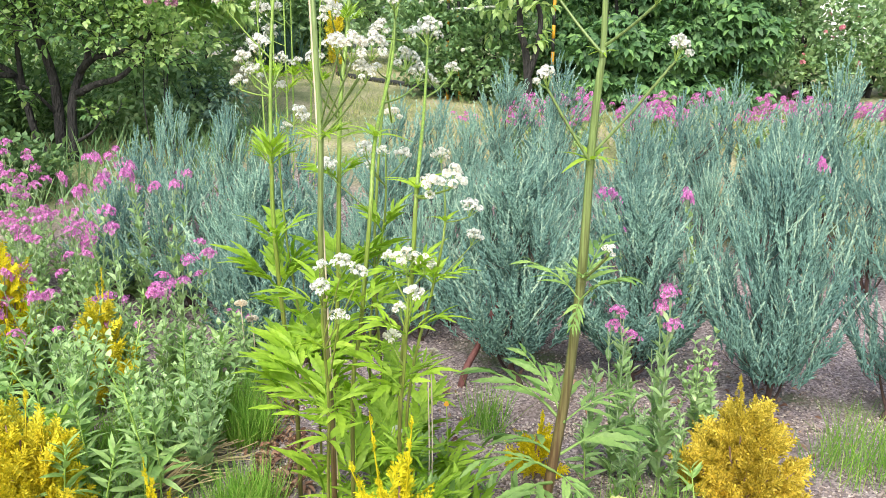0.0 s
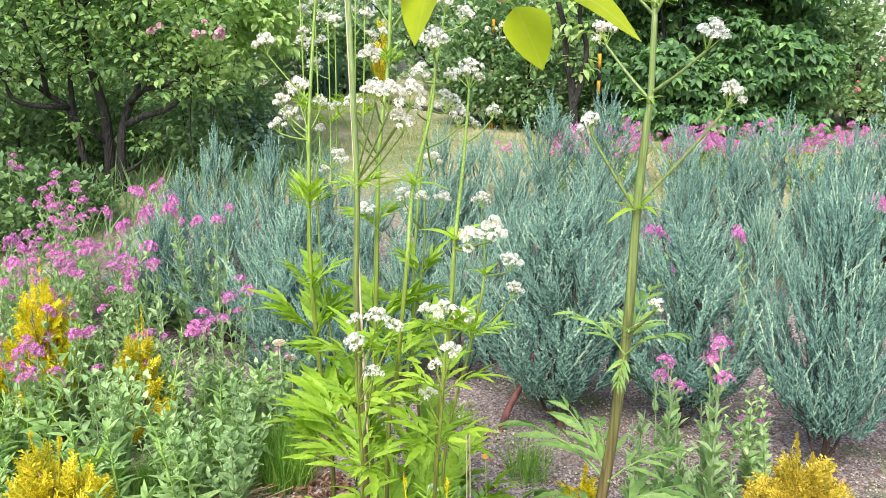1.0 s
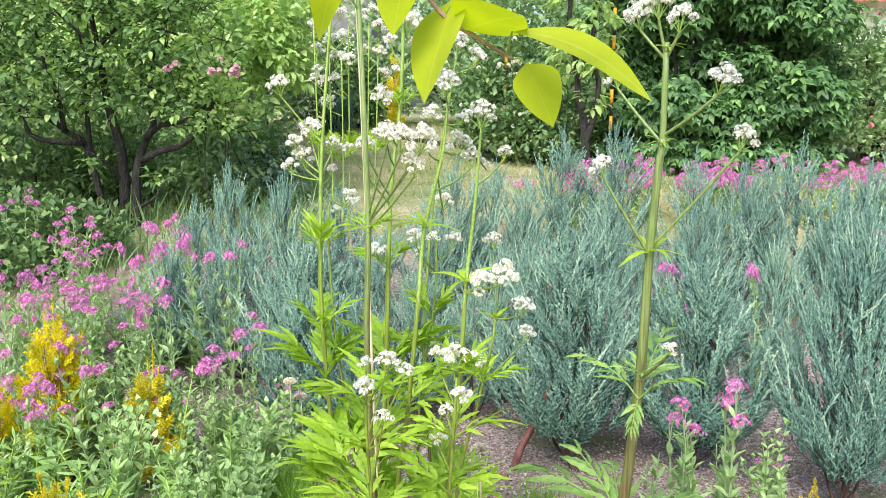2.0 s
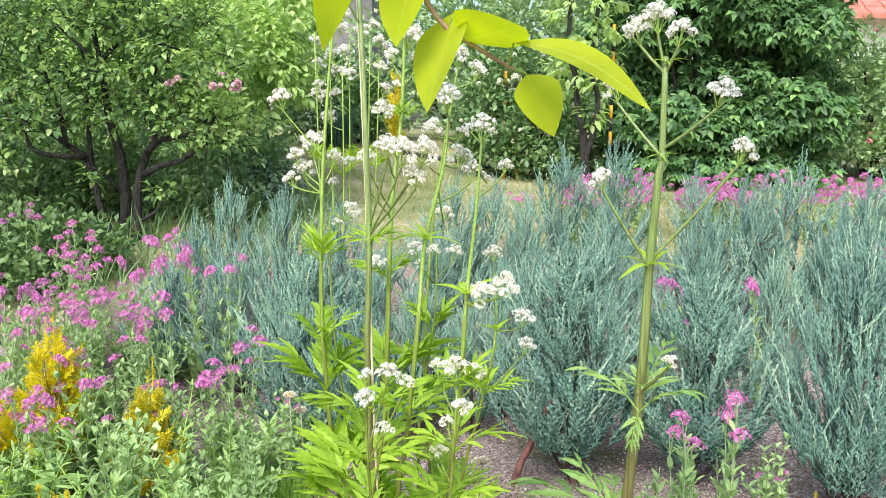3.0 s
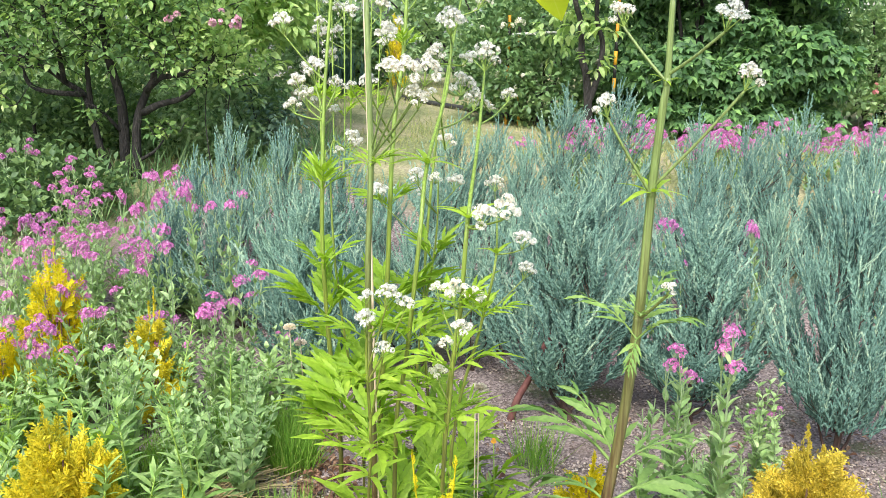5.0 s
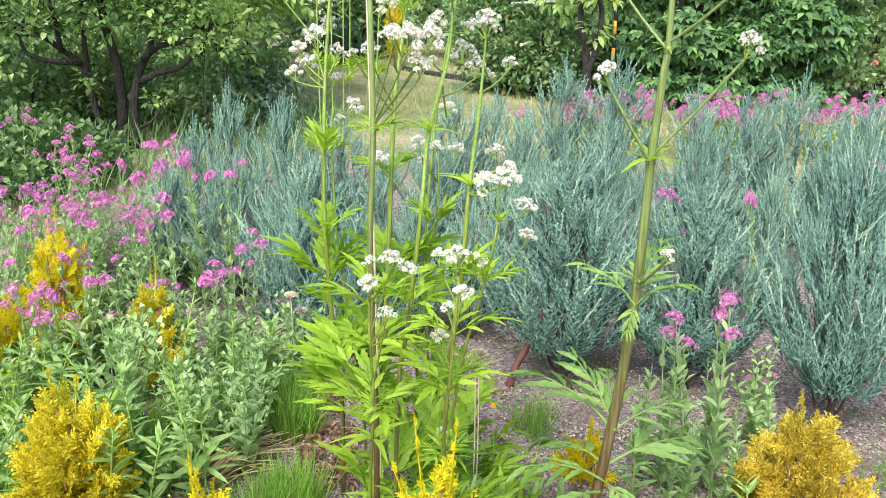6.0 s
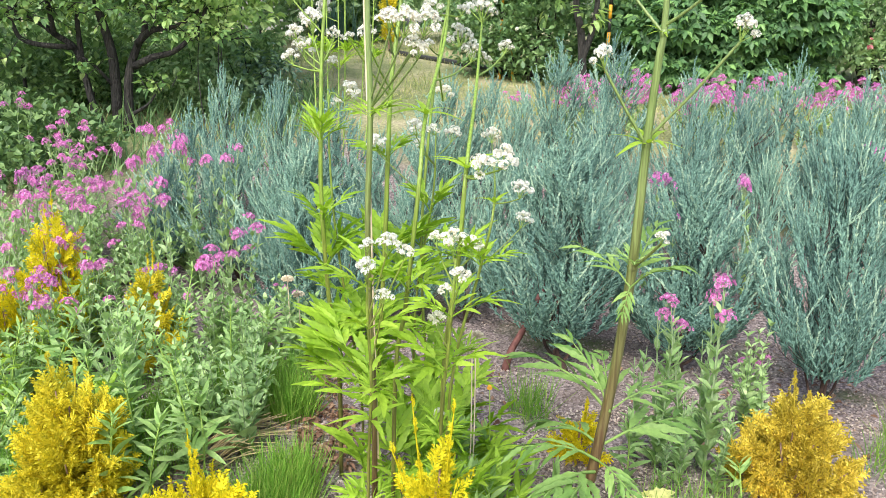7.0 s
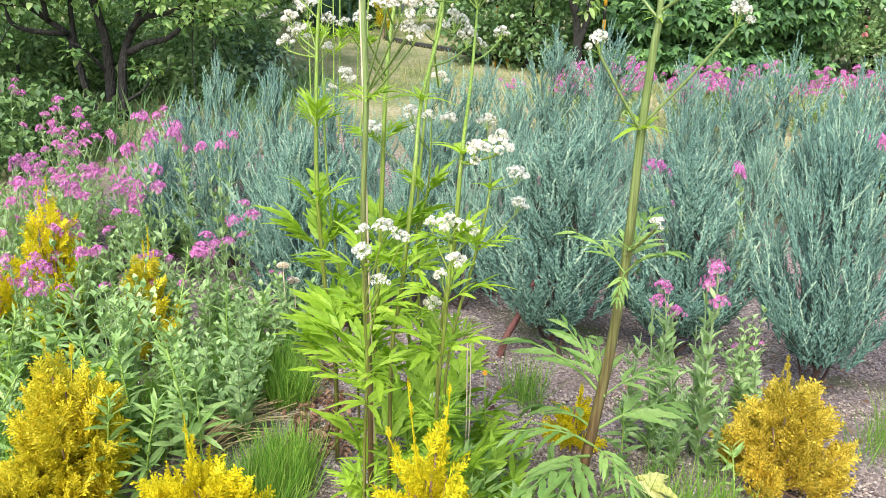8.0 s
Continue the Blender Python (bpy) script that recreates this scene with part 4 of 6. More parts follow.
stalk(rear, [(-0.056, 1.700, 0.000), (-0.055, 1.700, 0.242), (-0.049, 1.680, 0.447), (-0.020, 1.650, 0.653), (-0.017, 1.650, 0.792)], 0.005, 0.0022,
      heads=[(-0.051, 1.540, 0.799, 0.040, 0.90), (-0.022, 1.620, 0.788, 0.027, 0.98), (0.013, 1.690, 0.771, 0.040, 0.92), (-0.047, 1.580, 0.766, 0.020, 0.90), (-0.125, 1.640, 0.754, 0.048, 0.81)],
      leaves=[(0.78, 0.11, 0.7), (0.56, 0.13, 1.0)])
stalk(rear, [(-0.023, 1.740, 0.000), (-0.026, 1.740, 0.224), (-0.044, 1.740, 0.525), (-0.027, 1.780, 0.829), (0.003, 1.820, 1.036), (0.018, 1.840, 1.128)], 0.006, 0.003,
      heads=[(-0.011, 1.800, 1.144, 0.050, 0.97), (0.020, 1.840, 1.160, 0.056, 0.99), (0.054, 1.840, 1.133, 0.051, 0.97), (-0.034, 1.740, 0.944, 0.022, 0.81)],
      leaves=[(0.46, 0.13, 0.8)])
# single
stalk(single, [(0.262, 1.430, 0.000), (0.285, 1.430, 0.140), (0.301, 1.430, 0.250), (0.318, 1.430, 0.386), (0.329, 1.420, 0.554), (0.331, 1.410, 0.664), (0.334, 1.410, 0.798), (0.339, 1.400, 0.933), (0.343, 1.400, 0.978), (0.342, 1.400, 1.119)], 0.011, 0.0045,
      heads=[(0.255, 1.410, 0.935, 0.043, 0.71), (0.448, 1.350, 0.984, 0.047, 0.72), (0.279, 1.450, 1.080, 0.048, 0.87), (0.401, 1.320, 1.072, 0.056, 0.88), (0.304, 1.420, 1.173, 0.055, 1.00), (0.328, 1.400, 1.188, 0.058, 1.00), (0.355, 1.380, 1.162, 0.049, 1.00), (0.357, 1.350, 0.654, 0.028, 0.52)],
      leaves=[(0.71, 0.06, 1.2), (0.87, 0.03, 1.2), (1.00, 0.03, 1.2), (0.52, 0.072, 0.8)])
leaf_to(rear, (-0.238, 1.660, 0.496), (-0.333, 1.640, 0.617))
leaf_to(rear, (-0.237, 1.670, 0.493), (-0.185, 1.660, 0.629))
leaf_to(rear, (-0.211, 1.670, 0.529), (-0.261, 1.700, 0.625))
leaf_to(rear, (-0.108, 1.660, 0.511), (0.018, 1.620, 0.647))
leaf_to(rear, (-0.109, 1.670, 0.508), (-0.141, 1.700, 0.628))
leaf_to(rear, (-0.096, 1.660, 0.452), (0.015, 1.600, 0.565))
leaf_to(rear, (-0.223, 1.600, 0.469), (-0.278, 1.550, 0.528))
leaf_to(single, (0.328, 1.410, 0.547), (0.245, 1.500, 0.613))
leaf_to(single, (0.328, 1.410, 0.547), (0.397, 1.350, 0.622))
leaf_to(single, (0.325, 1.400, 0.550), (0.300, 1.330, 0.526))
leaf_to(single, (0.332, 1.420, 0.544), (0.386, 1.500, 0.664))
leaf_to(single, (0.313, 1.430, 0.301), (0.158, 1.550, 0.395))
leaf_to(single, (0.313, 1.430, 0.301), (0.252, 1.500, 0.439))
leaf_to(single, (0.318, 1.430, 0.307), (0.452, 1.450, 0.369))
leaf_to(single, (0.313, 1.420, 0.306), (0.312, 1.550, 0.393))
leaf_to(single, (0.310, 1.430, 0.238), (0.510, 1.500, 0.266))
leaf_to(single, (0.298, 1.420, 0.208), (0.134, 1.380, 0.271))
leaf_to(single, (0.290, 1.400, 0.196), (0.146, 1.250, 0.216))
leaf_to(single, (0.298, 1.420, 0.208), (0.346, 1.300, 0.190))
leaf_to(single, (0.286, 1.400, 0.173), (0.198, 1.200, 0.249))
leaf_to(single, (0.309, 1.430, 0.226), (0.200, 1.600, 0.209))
leaf_to(front, (-0.125, 1.450, 0.228), (-0.075, 1.500, 0.322))
leaf_to(front, (-0.071, 1.450, 0.205), (0.072, 1.400, 0.337))
leaf_to(front, (-0.080, 1.420, 0.210), (0.138, 1.450, 0.304))
leaf_to(front, (-0.130, 1.400, 0.185), (-0.158, 1.300, 0.368))
leaf_to(front, (-0.079, 1.400, 0.186), (-0.055, 1.500, 0.392))
leaf_to(front, (-0.089, 1.400, 0.186), (0.010, 1.550, 0.350))
leaf_to(front, (-0.130, 1.400, 0.162), (-0.163, 1.250, 0.208))
leaf_to(front, (-0.089, 1.400, 0.163), (0.023, 1.300, 0.279))
leaf_to(front, (-0.074, 1.500, 0.178), (0.089, 1.550, 0.328))

for i in range(64):
    a = R.uniform(0, 6.28)
    s = np.array((R.uniform(-0.11, 0.15), R.uniform(1.25, 1.6), R.uniform(0.02, 0.16)))
    leaf_to(front, tuple(s), tuple(s + (math.cos(a) * 0.12, math.sin(a) * 0.11, R.uniform(0.05, 0.2))))
for i in range(84):
    a = R.uniform(0, 6.28)
    s = np.array((R.uniform(-0.24, 0.1), R.uniform(1.55, 1.8), R.uniform(0.02, 0.24)))
    if s[0] < -0.12:
        s[2] = R.uniform(0.24, 0.34)
    leaf_to(rear, tuple(s), tuple(s + (math.cos(a) * 0.11, math.sin(a) * 0.1, R.uniform(0.04, 0.15))))
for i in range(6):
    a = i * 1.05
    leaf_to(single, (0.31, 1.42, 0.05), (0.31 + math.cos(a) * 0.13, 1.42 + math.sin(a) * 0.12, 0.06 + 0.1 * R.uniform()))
part("dry_stem", [tube(smooth_line([(-0.05, 0.15, 0.0), (-0.068, 0.15, 0.55), (-0.078, 0.14, 0.9), (-0.092, 0.14, 1.27)], 4), (0.0028, 0.002), 6)], M_DRYSTEM, front, "bleached dry stem")

far_clump = thing("valerian_plant", (-0.5, 3.75, float(ground_z(-0.5, 3.75)) - 0.01), "distant white valerian clump beyond the junipers", "valerian", VALERIANS)
for i in range(6):
    x, top = -0.58 + i * 0.05 + R.uniform(-0.02, 0.02), R.uniform(1.22, 1.55)
    y = 3.7 + R.uniform(-0.12, 0.12)
    hs = [(x + R.uniform(-0.07, 0.07), y + R.uniform(-0.05, 0.05), top - 0.09 * j, R.uniform(0.05, 0.085), 0.98 - 0.08 * j) for j in range(4)]
    stalk(far_clump, [(x * 0.6 - 0.2, y, float(far_clump.location.z)), (x * 0.85 - 0.07, y, 0.7), (x, y, top - 0.05)], 0.006, 0.004, hs, [(0.55, 0.12, 0.8)], M_GREENSTEM)


# ---- overhanging branch ----
def build_branch():
    tree = thing("young_tree", (0.85, -0.35, 0.0), "young tree with lime-green pointed leaves on an overhanging twig", "tree")
    base = np.array(tree.location)
    trunk = smooth_line([(0, 0, -0.02), (-0.03, 0.02, 0.8), (-0.02, 0.1, 1.7), (-0.1, 0.25, 2.3)], 5)
    part("trunk", [tube(trunk, (0.032, 0.024, 0.012), 9)], M_BARK, tree, "slim grey trunk")
    limb = smooth_line([trunk[11], np.array((0.3, 0.35, 1.72)) - base, np.array((-0.06, 0.6, 1.42)) - base, np.array((-0.045, 0.655, 1.2)) - base, np.array((-0.024, 0.66, 1.136)) - base, np.array((0.001, 0.66, 1.09)) - base,
                        np.array((0.032, 0.652, 1.068)) - base, np.array((0.052, 0.645, 1.056)) - base], 5)
    part("twig", [tube(limb, (0.009, 0.004, 0.0024, 0.0016, 0.0012), 7)], M_TWIG, tree, "reddish brown twig")
    def arched(leaf, rise):
        v, t = leaf
        v[:, 2] += rise * v[:, 1]
        return v, t

    wide = mesh_of("leaf", [arched(blade(9, 0.4, 0.18, 0.12, 0.3), 0.12)], M_BRANCHLEAF)
    slim = mesh_of("leaf", [arched(blade(9, 0.155, 0.2, 0.4, 0.4), 0.4)], M_BRANCHLEAF)
    for a, b, shape, roll in (
        ((0.06, 0.645, 1.053), (0.079, 0.64, 1.012), wide, 0.9), ((0.05, 0.63, 1.072), (0.128, 0.575, 1.028), slim, 0.35), ((0.014, 0.66, 1.096), (-0.006, 0.64, 1.027), wide, 0.2),
        ((-0.014, 0.66, 1.125), (-0.027, 0.645, 1.07), wide, 0.0), ((-0.045, 0.66, 1.16), (-0.078, 0.66, 1.068), wide, 0.3), ((0.02, 0.655, 1.075), (0.055, 0.6, 1.078), wide, -0.4),
        ((-0.03, 0.655, 1.15), (0.06, 0.62, 1.13), slim, 0.2), ((-0.05, 0.64, 1.25), (-0.1, 0.58, 1.2), wide, 0.5),
    ):
        a, b = Vector(a), Vector(b)
        lf = part("leaf", shape, None, tree)
        put(lf, a - tree.location, b - a, (b - a).length, roll)
        # each leaf hangs by a short stalk from the nearest point of the twig
        near = min((p for p in limb), key=lambda p: np.linalg.norm(p - np.array(a - tree.location)))
        part("leaf_stalk", [tube([near, (near + np.array(a - tree.location)) / 2 + (0, 0, 0.002), np.array(a - tree.location)], (0.0009, 0.0007), 5)], M_GREENSTEM, tree)
    for i in range(26):
        u = R.uniform(0.5, 1.0)
        c = along(trunk, u)
        d = random_dirs(1, -0.3, 0.6)[0]
        lf = part("leaf", wide, None, tree)
        put(lf, c, d, R.uniform(0.05, 0.08), R.uniform(0, 1))


build_branch()


# ---- catchfly (pink) ----
SLENDER = blade(3, 0.17, 0.5, 0.2, 0.45)
OVATE = blade(3, 0.235, 0.5, 0.2, 0.4)
ROUND = blade(3, 0.28, 0.45, 0.28, 0.4)


def catchfly_parts(seed, height, heads, lush, splay):
    """Meshes of one plant: stems, leaves, each pink head's place."""
    r = np.random.default_rng(seed)
    stems, pos, way, size, tops = [], [], [], [], []
    shoots = 3 if heads or splay < 0.1 else 4
    for s in range(shoots):
        a = r.uniform(0, 6.28)
        lean = r.uniform(0.2, 1.0) * splay
        top = np.array((math.cos(a) * lean, math.sin(a) * lean, height * r.uniform(0.85, 1.0)))
        line = smooth_line([(0, 0, -0.01), top * (0.4, 0.4, 0.5), top], 4)
        stems.append(tube(line, (0.0024, 0.0013), 5, False))
        pairs = 9 if splay < 0.1 else 10 if lush else 9
        for j in range(pairs):
            u = 0.08 + (0.92 if lush else 0.8) * j / (pairs - 1)
            c = along(line, u)
            b = j * 1.57 + a
            for side in (0, math.pi):
                pos.append(c)
                way.append((math.cos(b + side), math.sin(b + side), r.uniform(0.7, 2.0) + 2 * max(0, u - 0.8)))
                size.append((0.046 if lush else 0.05 if splay < 0.1 else 0.044) * (1.1 - 0.55 * u) * r.uniform(0.8, 1.2))
        if heads:
            for h in range(heads):
                b = r.uniform(0, 6.28)
                end = top + np.array((math.cos(b) * 0.045, math.sin(b) * 0.045, r.uniform(0.0, 0.05))) * (0.3 if h == 0 else 1)
                stems.append(tube(smooth_line([along(line, 0.86), (top + end) / 2 + (0, 0, -0.008), end], 2), (0.0014, 0.0011), 4, False))
                tops.append(end)
    leaves = batch(ROUND if lush else SLENDER if splay < 0.1 else OVATE, frames(pos, way, np.array(size), r.uniform(-0.4, 0.4, len(pos))))
    return stems, leaves, tops


def pink_head(seed, k=34):
    """A compact cushion of small pink flowers, of width 1."""
    r = np.random.default_rng(seed)
    a = np.arange(k) * 2.4 + r.uniform(-0.4, 0.4, k)
    d = np.sqrt((np.arange(k) + 0.5) / k) * 0.46
    gap = 1 + 0.25 * np.sin(a * 3 + seed)
    pos = np.stack([np.cos(a) * d * gap, np.sin(a) * d * gap, 0.3 - 1.3 * d * d + r.uniform(-0.1, 0.1, k)], 1)
    way = pos * (1.8, 1.8, 0.5) + (0, 0, 0.25) + r.normal(0, 0.25, (k, 3))
    flowers = batch(CATCHFLY, frames(pos, way, r.uniform(0.085, 0.13, k), r.uniform(0, 6, k)))
    feet = np.tile((0.0, 0.0, -0.3), (k, 1))
    return mesh_of("flower_head", [flowers], M_PINK, False), mesh_of("calyx", [sticks(feet[::3], pos[::3], 0.016)], M_SILSTEM)


PINKS = [pink_head(s) for s in (1, 2, 3)]


def catchfly(seed, height, heads, lush, label, splay=0.1):
    ob = thing("catchfly_plant", (0, 0, -50), label, "catchfly", "catchfly plants")
    stems, leaves, tops = catchfly_parts(seed, height, heads, lush, splay)
    part("stem", stems, M_SILSTEM, ob)
    part("foliage", [leaves], M_SILENE, ob)
    r = np.random.default_rng(seed + 90)
    for c in tops:
        k = int(r.integers(3))
        h = part("flower_head", PINKS[k][0], None, ob, "flat pink flower cluster")
        put(h, Vector(c), (r.normal(0, 0.2), r.normal(0, 0.2) - 0.1, 1), r.uniform(0.036, 0.058), r.uniform(0, 6), "Z")
        part("calyx", PINKS[k][1], None, h)
    return ob


BLOOM = "pink-flowering catchfly with grey-green leaves"
LEAFY = "grey-green leafy catchfly shoots not yet in flower"
KINDS = [catchfly(s, h, n, False, BLOOM) for s, h, n in ((1, 0.36, 1), (2, 0.4, 2), (3, 0.33, 1), (4, 0.38, 1), (5, 0.34, 1))]
GREEN = [catchfly(s, h, 0, True, LEAFY) for s, h in ((11, 0.3), (12, 0.25), (13, 0.34))]
COLUMN = [catchfly(s, 0.32, 0, False, "upright grey-green catchfly shoots in gravel", 0.035) for s in (14, 15)]
SLIM = [catchfly(16, 0.36, 1, False, "slender pink catchfly standing free in gravel", 0.03)]
SHORT = [catchfly(s, h, n, False, "pink catchfly along the edge of the lawn") for s, h, n in ((21, 0.27, 3), (22, 0.25, 3))]
used = set()


def plant_at(kinds, x, y, size=1.0, tip=None):
    for gx, gy in ((-1.1, 2.3), (-0.795, 2.2)):
        along_sight = gy - y
        if -0.1 < along_sight < 0.4 and abs(x - gx * y / gy) < 0.05:
            size, tip = size * 0.75, tip and tip * 0.75
    k = kinds[int(R.integers(len(kinds)))]
    z = float(ground_z(x, y))
    if tip:
        size = (tip - z) / max(c.matrix_basis.translation.z for c in k.children if c.name.startswith("flower_head"))
    wide = min(size, 0.95 if len(kinds) > 1 else 1.1)
    m = pose(x, y, z, R.normal(0, 4), R.normal(0, 4), R.uniform(0, 360)) @ Matrix.Diagonal((wide, wide, size, 1))
    if k not in used:
        used.add(k)
        k.matrix_basis = m
        return k
    k = copy_thing(k, Matrix())
    k.matrix_basis = m
    return k


# single ones that stand out
for x, y, tip in ((0.6, 1.7, 0.475), (0.5, 1.76, 0.41)):
    plant_at(SLIM, x, y, tip=tip)
for x, y, tip in ((-1.35, 2.75, 0.45), (-1.5, 2.65, 0.42), (-1.42, 3.05, 0.5), (-1.25, 2.85, 0.4), (-1.05, 2.35, 0.36), (-1.15, 2.15, 0.3), (-1.0, 2.2, 0.33), (-0.72, 2.3, 0.3), (-0.9, 2.1, 0.26), (-1.28, 2.3, 0.44), (-1.32, 2.42, 0.5), (-1.22, 2.15, 0.36), (-1.1, 2.1, 0.33), (-1.26, 2.05, 0.3), (-1.0, 2.3, 0.3), (-1.38, 2.5, 0.5), (-1.17, 2.3, 0.38), (-0.63, 2.2, 0.36), (-0.58, 2.25, 0.33), (-0.83, 2.25, 0.42), (-0.98, 2.05, 0.4), (-1.05, 2.1, 0.36), (-0.62, 2.45, 0.31), (-0.92, 3.45, 0.47), (-1.46, 3.33, 0.5),
                  (-1.6, 3.57, 0.58), (-1.9, 3.7, 0.65), (-1.5, 3.3, 0.5), (-1.2, 3.0, 0.42), (-0.93, 2.56, 0.36), (-0.45, 2.4, 0.22), (0.67, 2.7, 0.52), (0.75, 2.6, 0.46), (1.05, 2.75, 0.5), (0.8, 1.95, 0.2), (1.55, 2.9, 0.6), (-1.2, 2.4, 0.5), (-1.12, 2.55, 0.46)):
    plant_at(KINDS, x, y, tip=tip)
# the bed of them
count = 0
while count < 24:
    x, y = R.uniform(-2.1, -0.5), R.uniform(2.0, 3.7)
    if x > -0.22 * y - 0.02 or (y > 2.55 and x > -0.95 - 0.12 * (y - 2.5)) or x < -0.62 * y or (y > 3.4 and x < -0.52 * y):
        continue
    plant_at(KINDS, x, y, R.uniform(0.8, 1.1))
    count += 1
count = 0
while count < 72:
    x, y = R.uniform(-1.7, -0.36), R.uniform(1.5, 2.4)
    if x > -0.235 * y or x < -0.66 * y or (y < 1.62 and x < -0.62) or (y < 1.75 and x > -0.56):
        continue
    plant_at(GREEN, x, y, R.uniform(0.6, 1.05) * (0.75 if y < 1.75 else 1.0))
    count += 1
for i in range(9):
    plant_at(GREEN, R.uniform(-0.55, -0.38), R.uniform(1.9, 2.35), R.uniform(0.5, 0.85))
for x, y, size in ((0.46, 1.8, 0.95), (0.5, 1.74, 1.1), (0.55, 1.7, 1.25), (0.6, 1.76, 1.15), (0.6, 1.64, 0.7), (0.66, 1.7, 0.65), (0.48, 1.63, 0.55), (0.53, 1.66, 0.75)):
    plant_at(COLUMN, x, y, size)
for i in range(34):
    x, y = (R.uniform(-1.75, -1.25), R.uniform(2.4, 3.2)) if i < 16 else (R.uniform(-1.3, -0.82), R.uniform(2.45, 3.2))
    plant_at(GREEN, x, y, R.uniform(0.8, 1.1))
for i in range(4):
    plant_at(GREEN, R.uniform(0.68, 0.85), R.uniform(1.85, 2.0), R.uniform(0.5, 0.8))
for i in range(70):
    x = R.uniform(0.95, 3.2) if i > 9 else R.uniform(0.4, 0.95)
    plant_at(SHORT, x, R.uniform(4.5, 4.95), R.uniform(0.8, 1.1))
for x, y, tip in ((-1.06, 2.80, 0.61), (-0.97, 2.70, 0.54), (-0.83, 2.80, 0.58), (-0.74, 2.80, 0.56), (-0.59, 2.40, 0.41), (-0.84, 2.50, 0.49)):
    plant_at(KINDS, x, y, tip=tip)


# ---- weeds, grass, litter ----
def weed(x, y, height, length, label, mat=None):
    """An upright herb with narrow leaves all up its stem."""
    z = float(ground_z(x, y))
    ob = thing("weed", (x, y, z), label, "weed", "weeds in the bed")
    line = smooth_line([(0, 0, -0.01), (R.normal(0, 0.01), R.normal(0, 0.01), height * 0.5), (R.normal(0, 0.035), R.normal(0, 0.035), height)], 4)
    part("stem", [tube(line, (0.0028, 0.0015), 5)], M_GREENSTEM, ob)
    k = int(height * 190)
    u = np.sort(np.r_[R.uniform(0.1, 1.0, k - 6), np.linspace(0.9, 1.0, 6)])
    a = np.arange(k) * 2.4 + R.normal(0, 0.5, k)
    pos = np.array([along(line, q) for q in u])
    up = np.interp(u, [0, 0.8, 1], [0.3, 0.7, 2.0]) + R.normal(0, 0.35, k)
    way = np.stack([np.cos(a), np.sin(a), up], 1)
    lf = batch(blade(4, 0.1, 0.3, 0.3, 0.4), frames(pos, way, length * np.interp(u, [0, 0.5, 1], [0.8, 1, 0.55]) * R.uniform(0.5, 1.2, k), R.normal(0, 0.5, k)))
    part("foliage", [lf], mat or M_WEED, ob)


NARROW = "upright weed with narrow fresh green leaves"
for x, y, h, s in ((-0.8, 1.8, 0.27, 0.05), (-0.95, 1.75, 0.25, 0.05), (-0.7, 1.66, 0.2, 0.06), (-1.05, 1.9, 0.26, 0.05), (-0.56, 1.72, 0.24, 0.05), (-0.62, 1.82, 0.26, 0.05), (-0.62, 1.46, 0.25, 0.075), (-0.58, 1.52, 0.22, 0.08), (-0.53, 1.62, 0.3, 0.055), (-0.5, 1.95, 0.32, 0.05), (-0.66, 2.0, 0.36, 0.05), (-0.45, 2.4, 0.15, 0.1), (-0.5, 2.35, 0.12, 0.12), (-0.38, 2.15, 0.14, 0.09), (-0.42, 2.0, 0.14, 0.09), (-0.5, 2.2, 0.2, 0.08), (-0.75, 1.72, 0.25, 0.06),
                   (0.1, 1.36, 0.2, 0.07), (0.03, 1.42, 0.2, 0.07), (0.16, 1.4, 0.12, 0.06), (0.62, 1.52, 0.12, 0.06), (0.4, 1.62, 0.16, 0.07), (-0.04, 1.52, 0.16, 0.09), (0.06, 1.55, 0.13, 0.08), (0.12, 1.5, 0.12, 0.08), (0.17, 1.56, 0.1, 0.09), (0.1, 1.62, 0.12, 0.09), (0.2, 1.48, 0.11, 0.07), (0.14, 1.68, 0.09, 0.08), (0.07, 1.72, 0.12, 0.09), (0.22, 1.58, 0.08, 0.08), (0.0, 1.3, 0.22, 0.07), (0.08, 1.28, 0.2, 0.06), (0.14, 1.3, 0.16, 0.07), (0.05, 1.48, 0.2, 0.08), (0.11, 1.43, 0.18, 0.07), (0.19, 1.38, 0.12, 0.07), (-0.02, 1.6, 0.2, 0.09)):
    weed(x, y, h, s, NARROW)
for i in range(26):
    y = R.uniform(1.5, 2.3)
    weed(R.uniform(-0.58, -0.24) * y - 0.05, y, R.uniform(0.16, 0.32), R.uniform(0.045, 0.09), "leafy light green weed among the catchfly", M_VALERIAN if i % 4 == 0 else None)


def grass(name, label, spots, mat, lean=0.3, width=0.0022, high=(0.08, 0.17), rows=2):
    """Grass blades in tufts: spots of (x, y, radius, blades)."""
    pieces = []
    for x, y, radius, k in spots:
        a, d = R.uniform(0, 6.28, k), np.sqrt(R.uniform(0, 1, k)) * radius
        px, py = x + np.cos(a) * d, y + np.sin(a) * d
        pos = np.stack([px, py, ground_z(px, py) - 0.004], 1)
        way = np.stack([R.normal(0, lean, k), R.normal(0, lean, k), np.ones(k)], 1)
        h = R.uniform(*high, k)
        m = frames(pos, way, h, R.uniform(0, 6.28, k))
        m[:, :, 0] *= (width / h)[:, None]
        pieces.append(batch(blade(rows, 0.5, 0.0, 0.18, 0.25), m))
    ob = new(name, mesh_of(name, pieces, mat))
    return tagged(ob, label, "grass", kind="stuff")


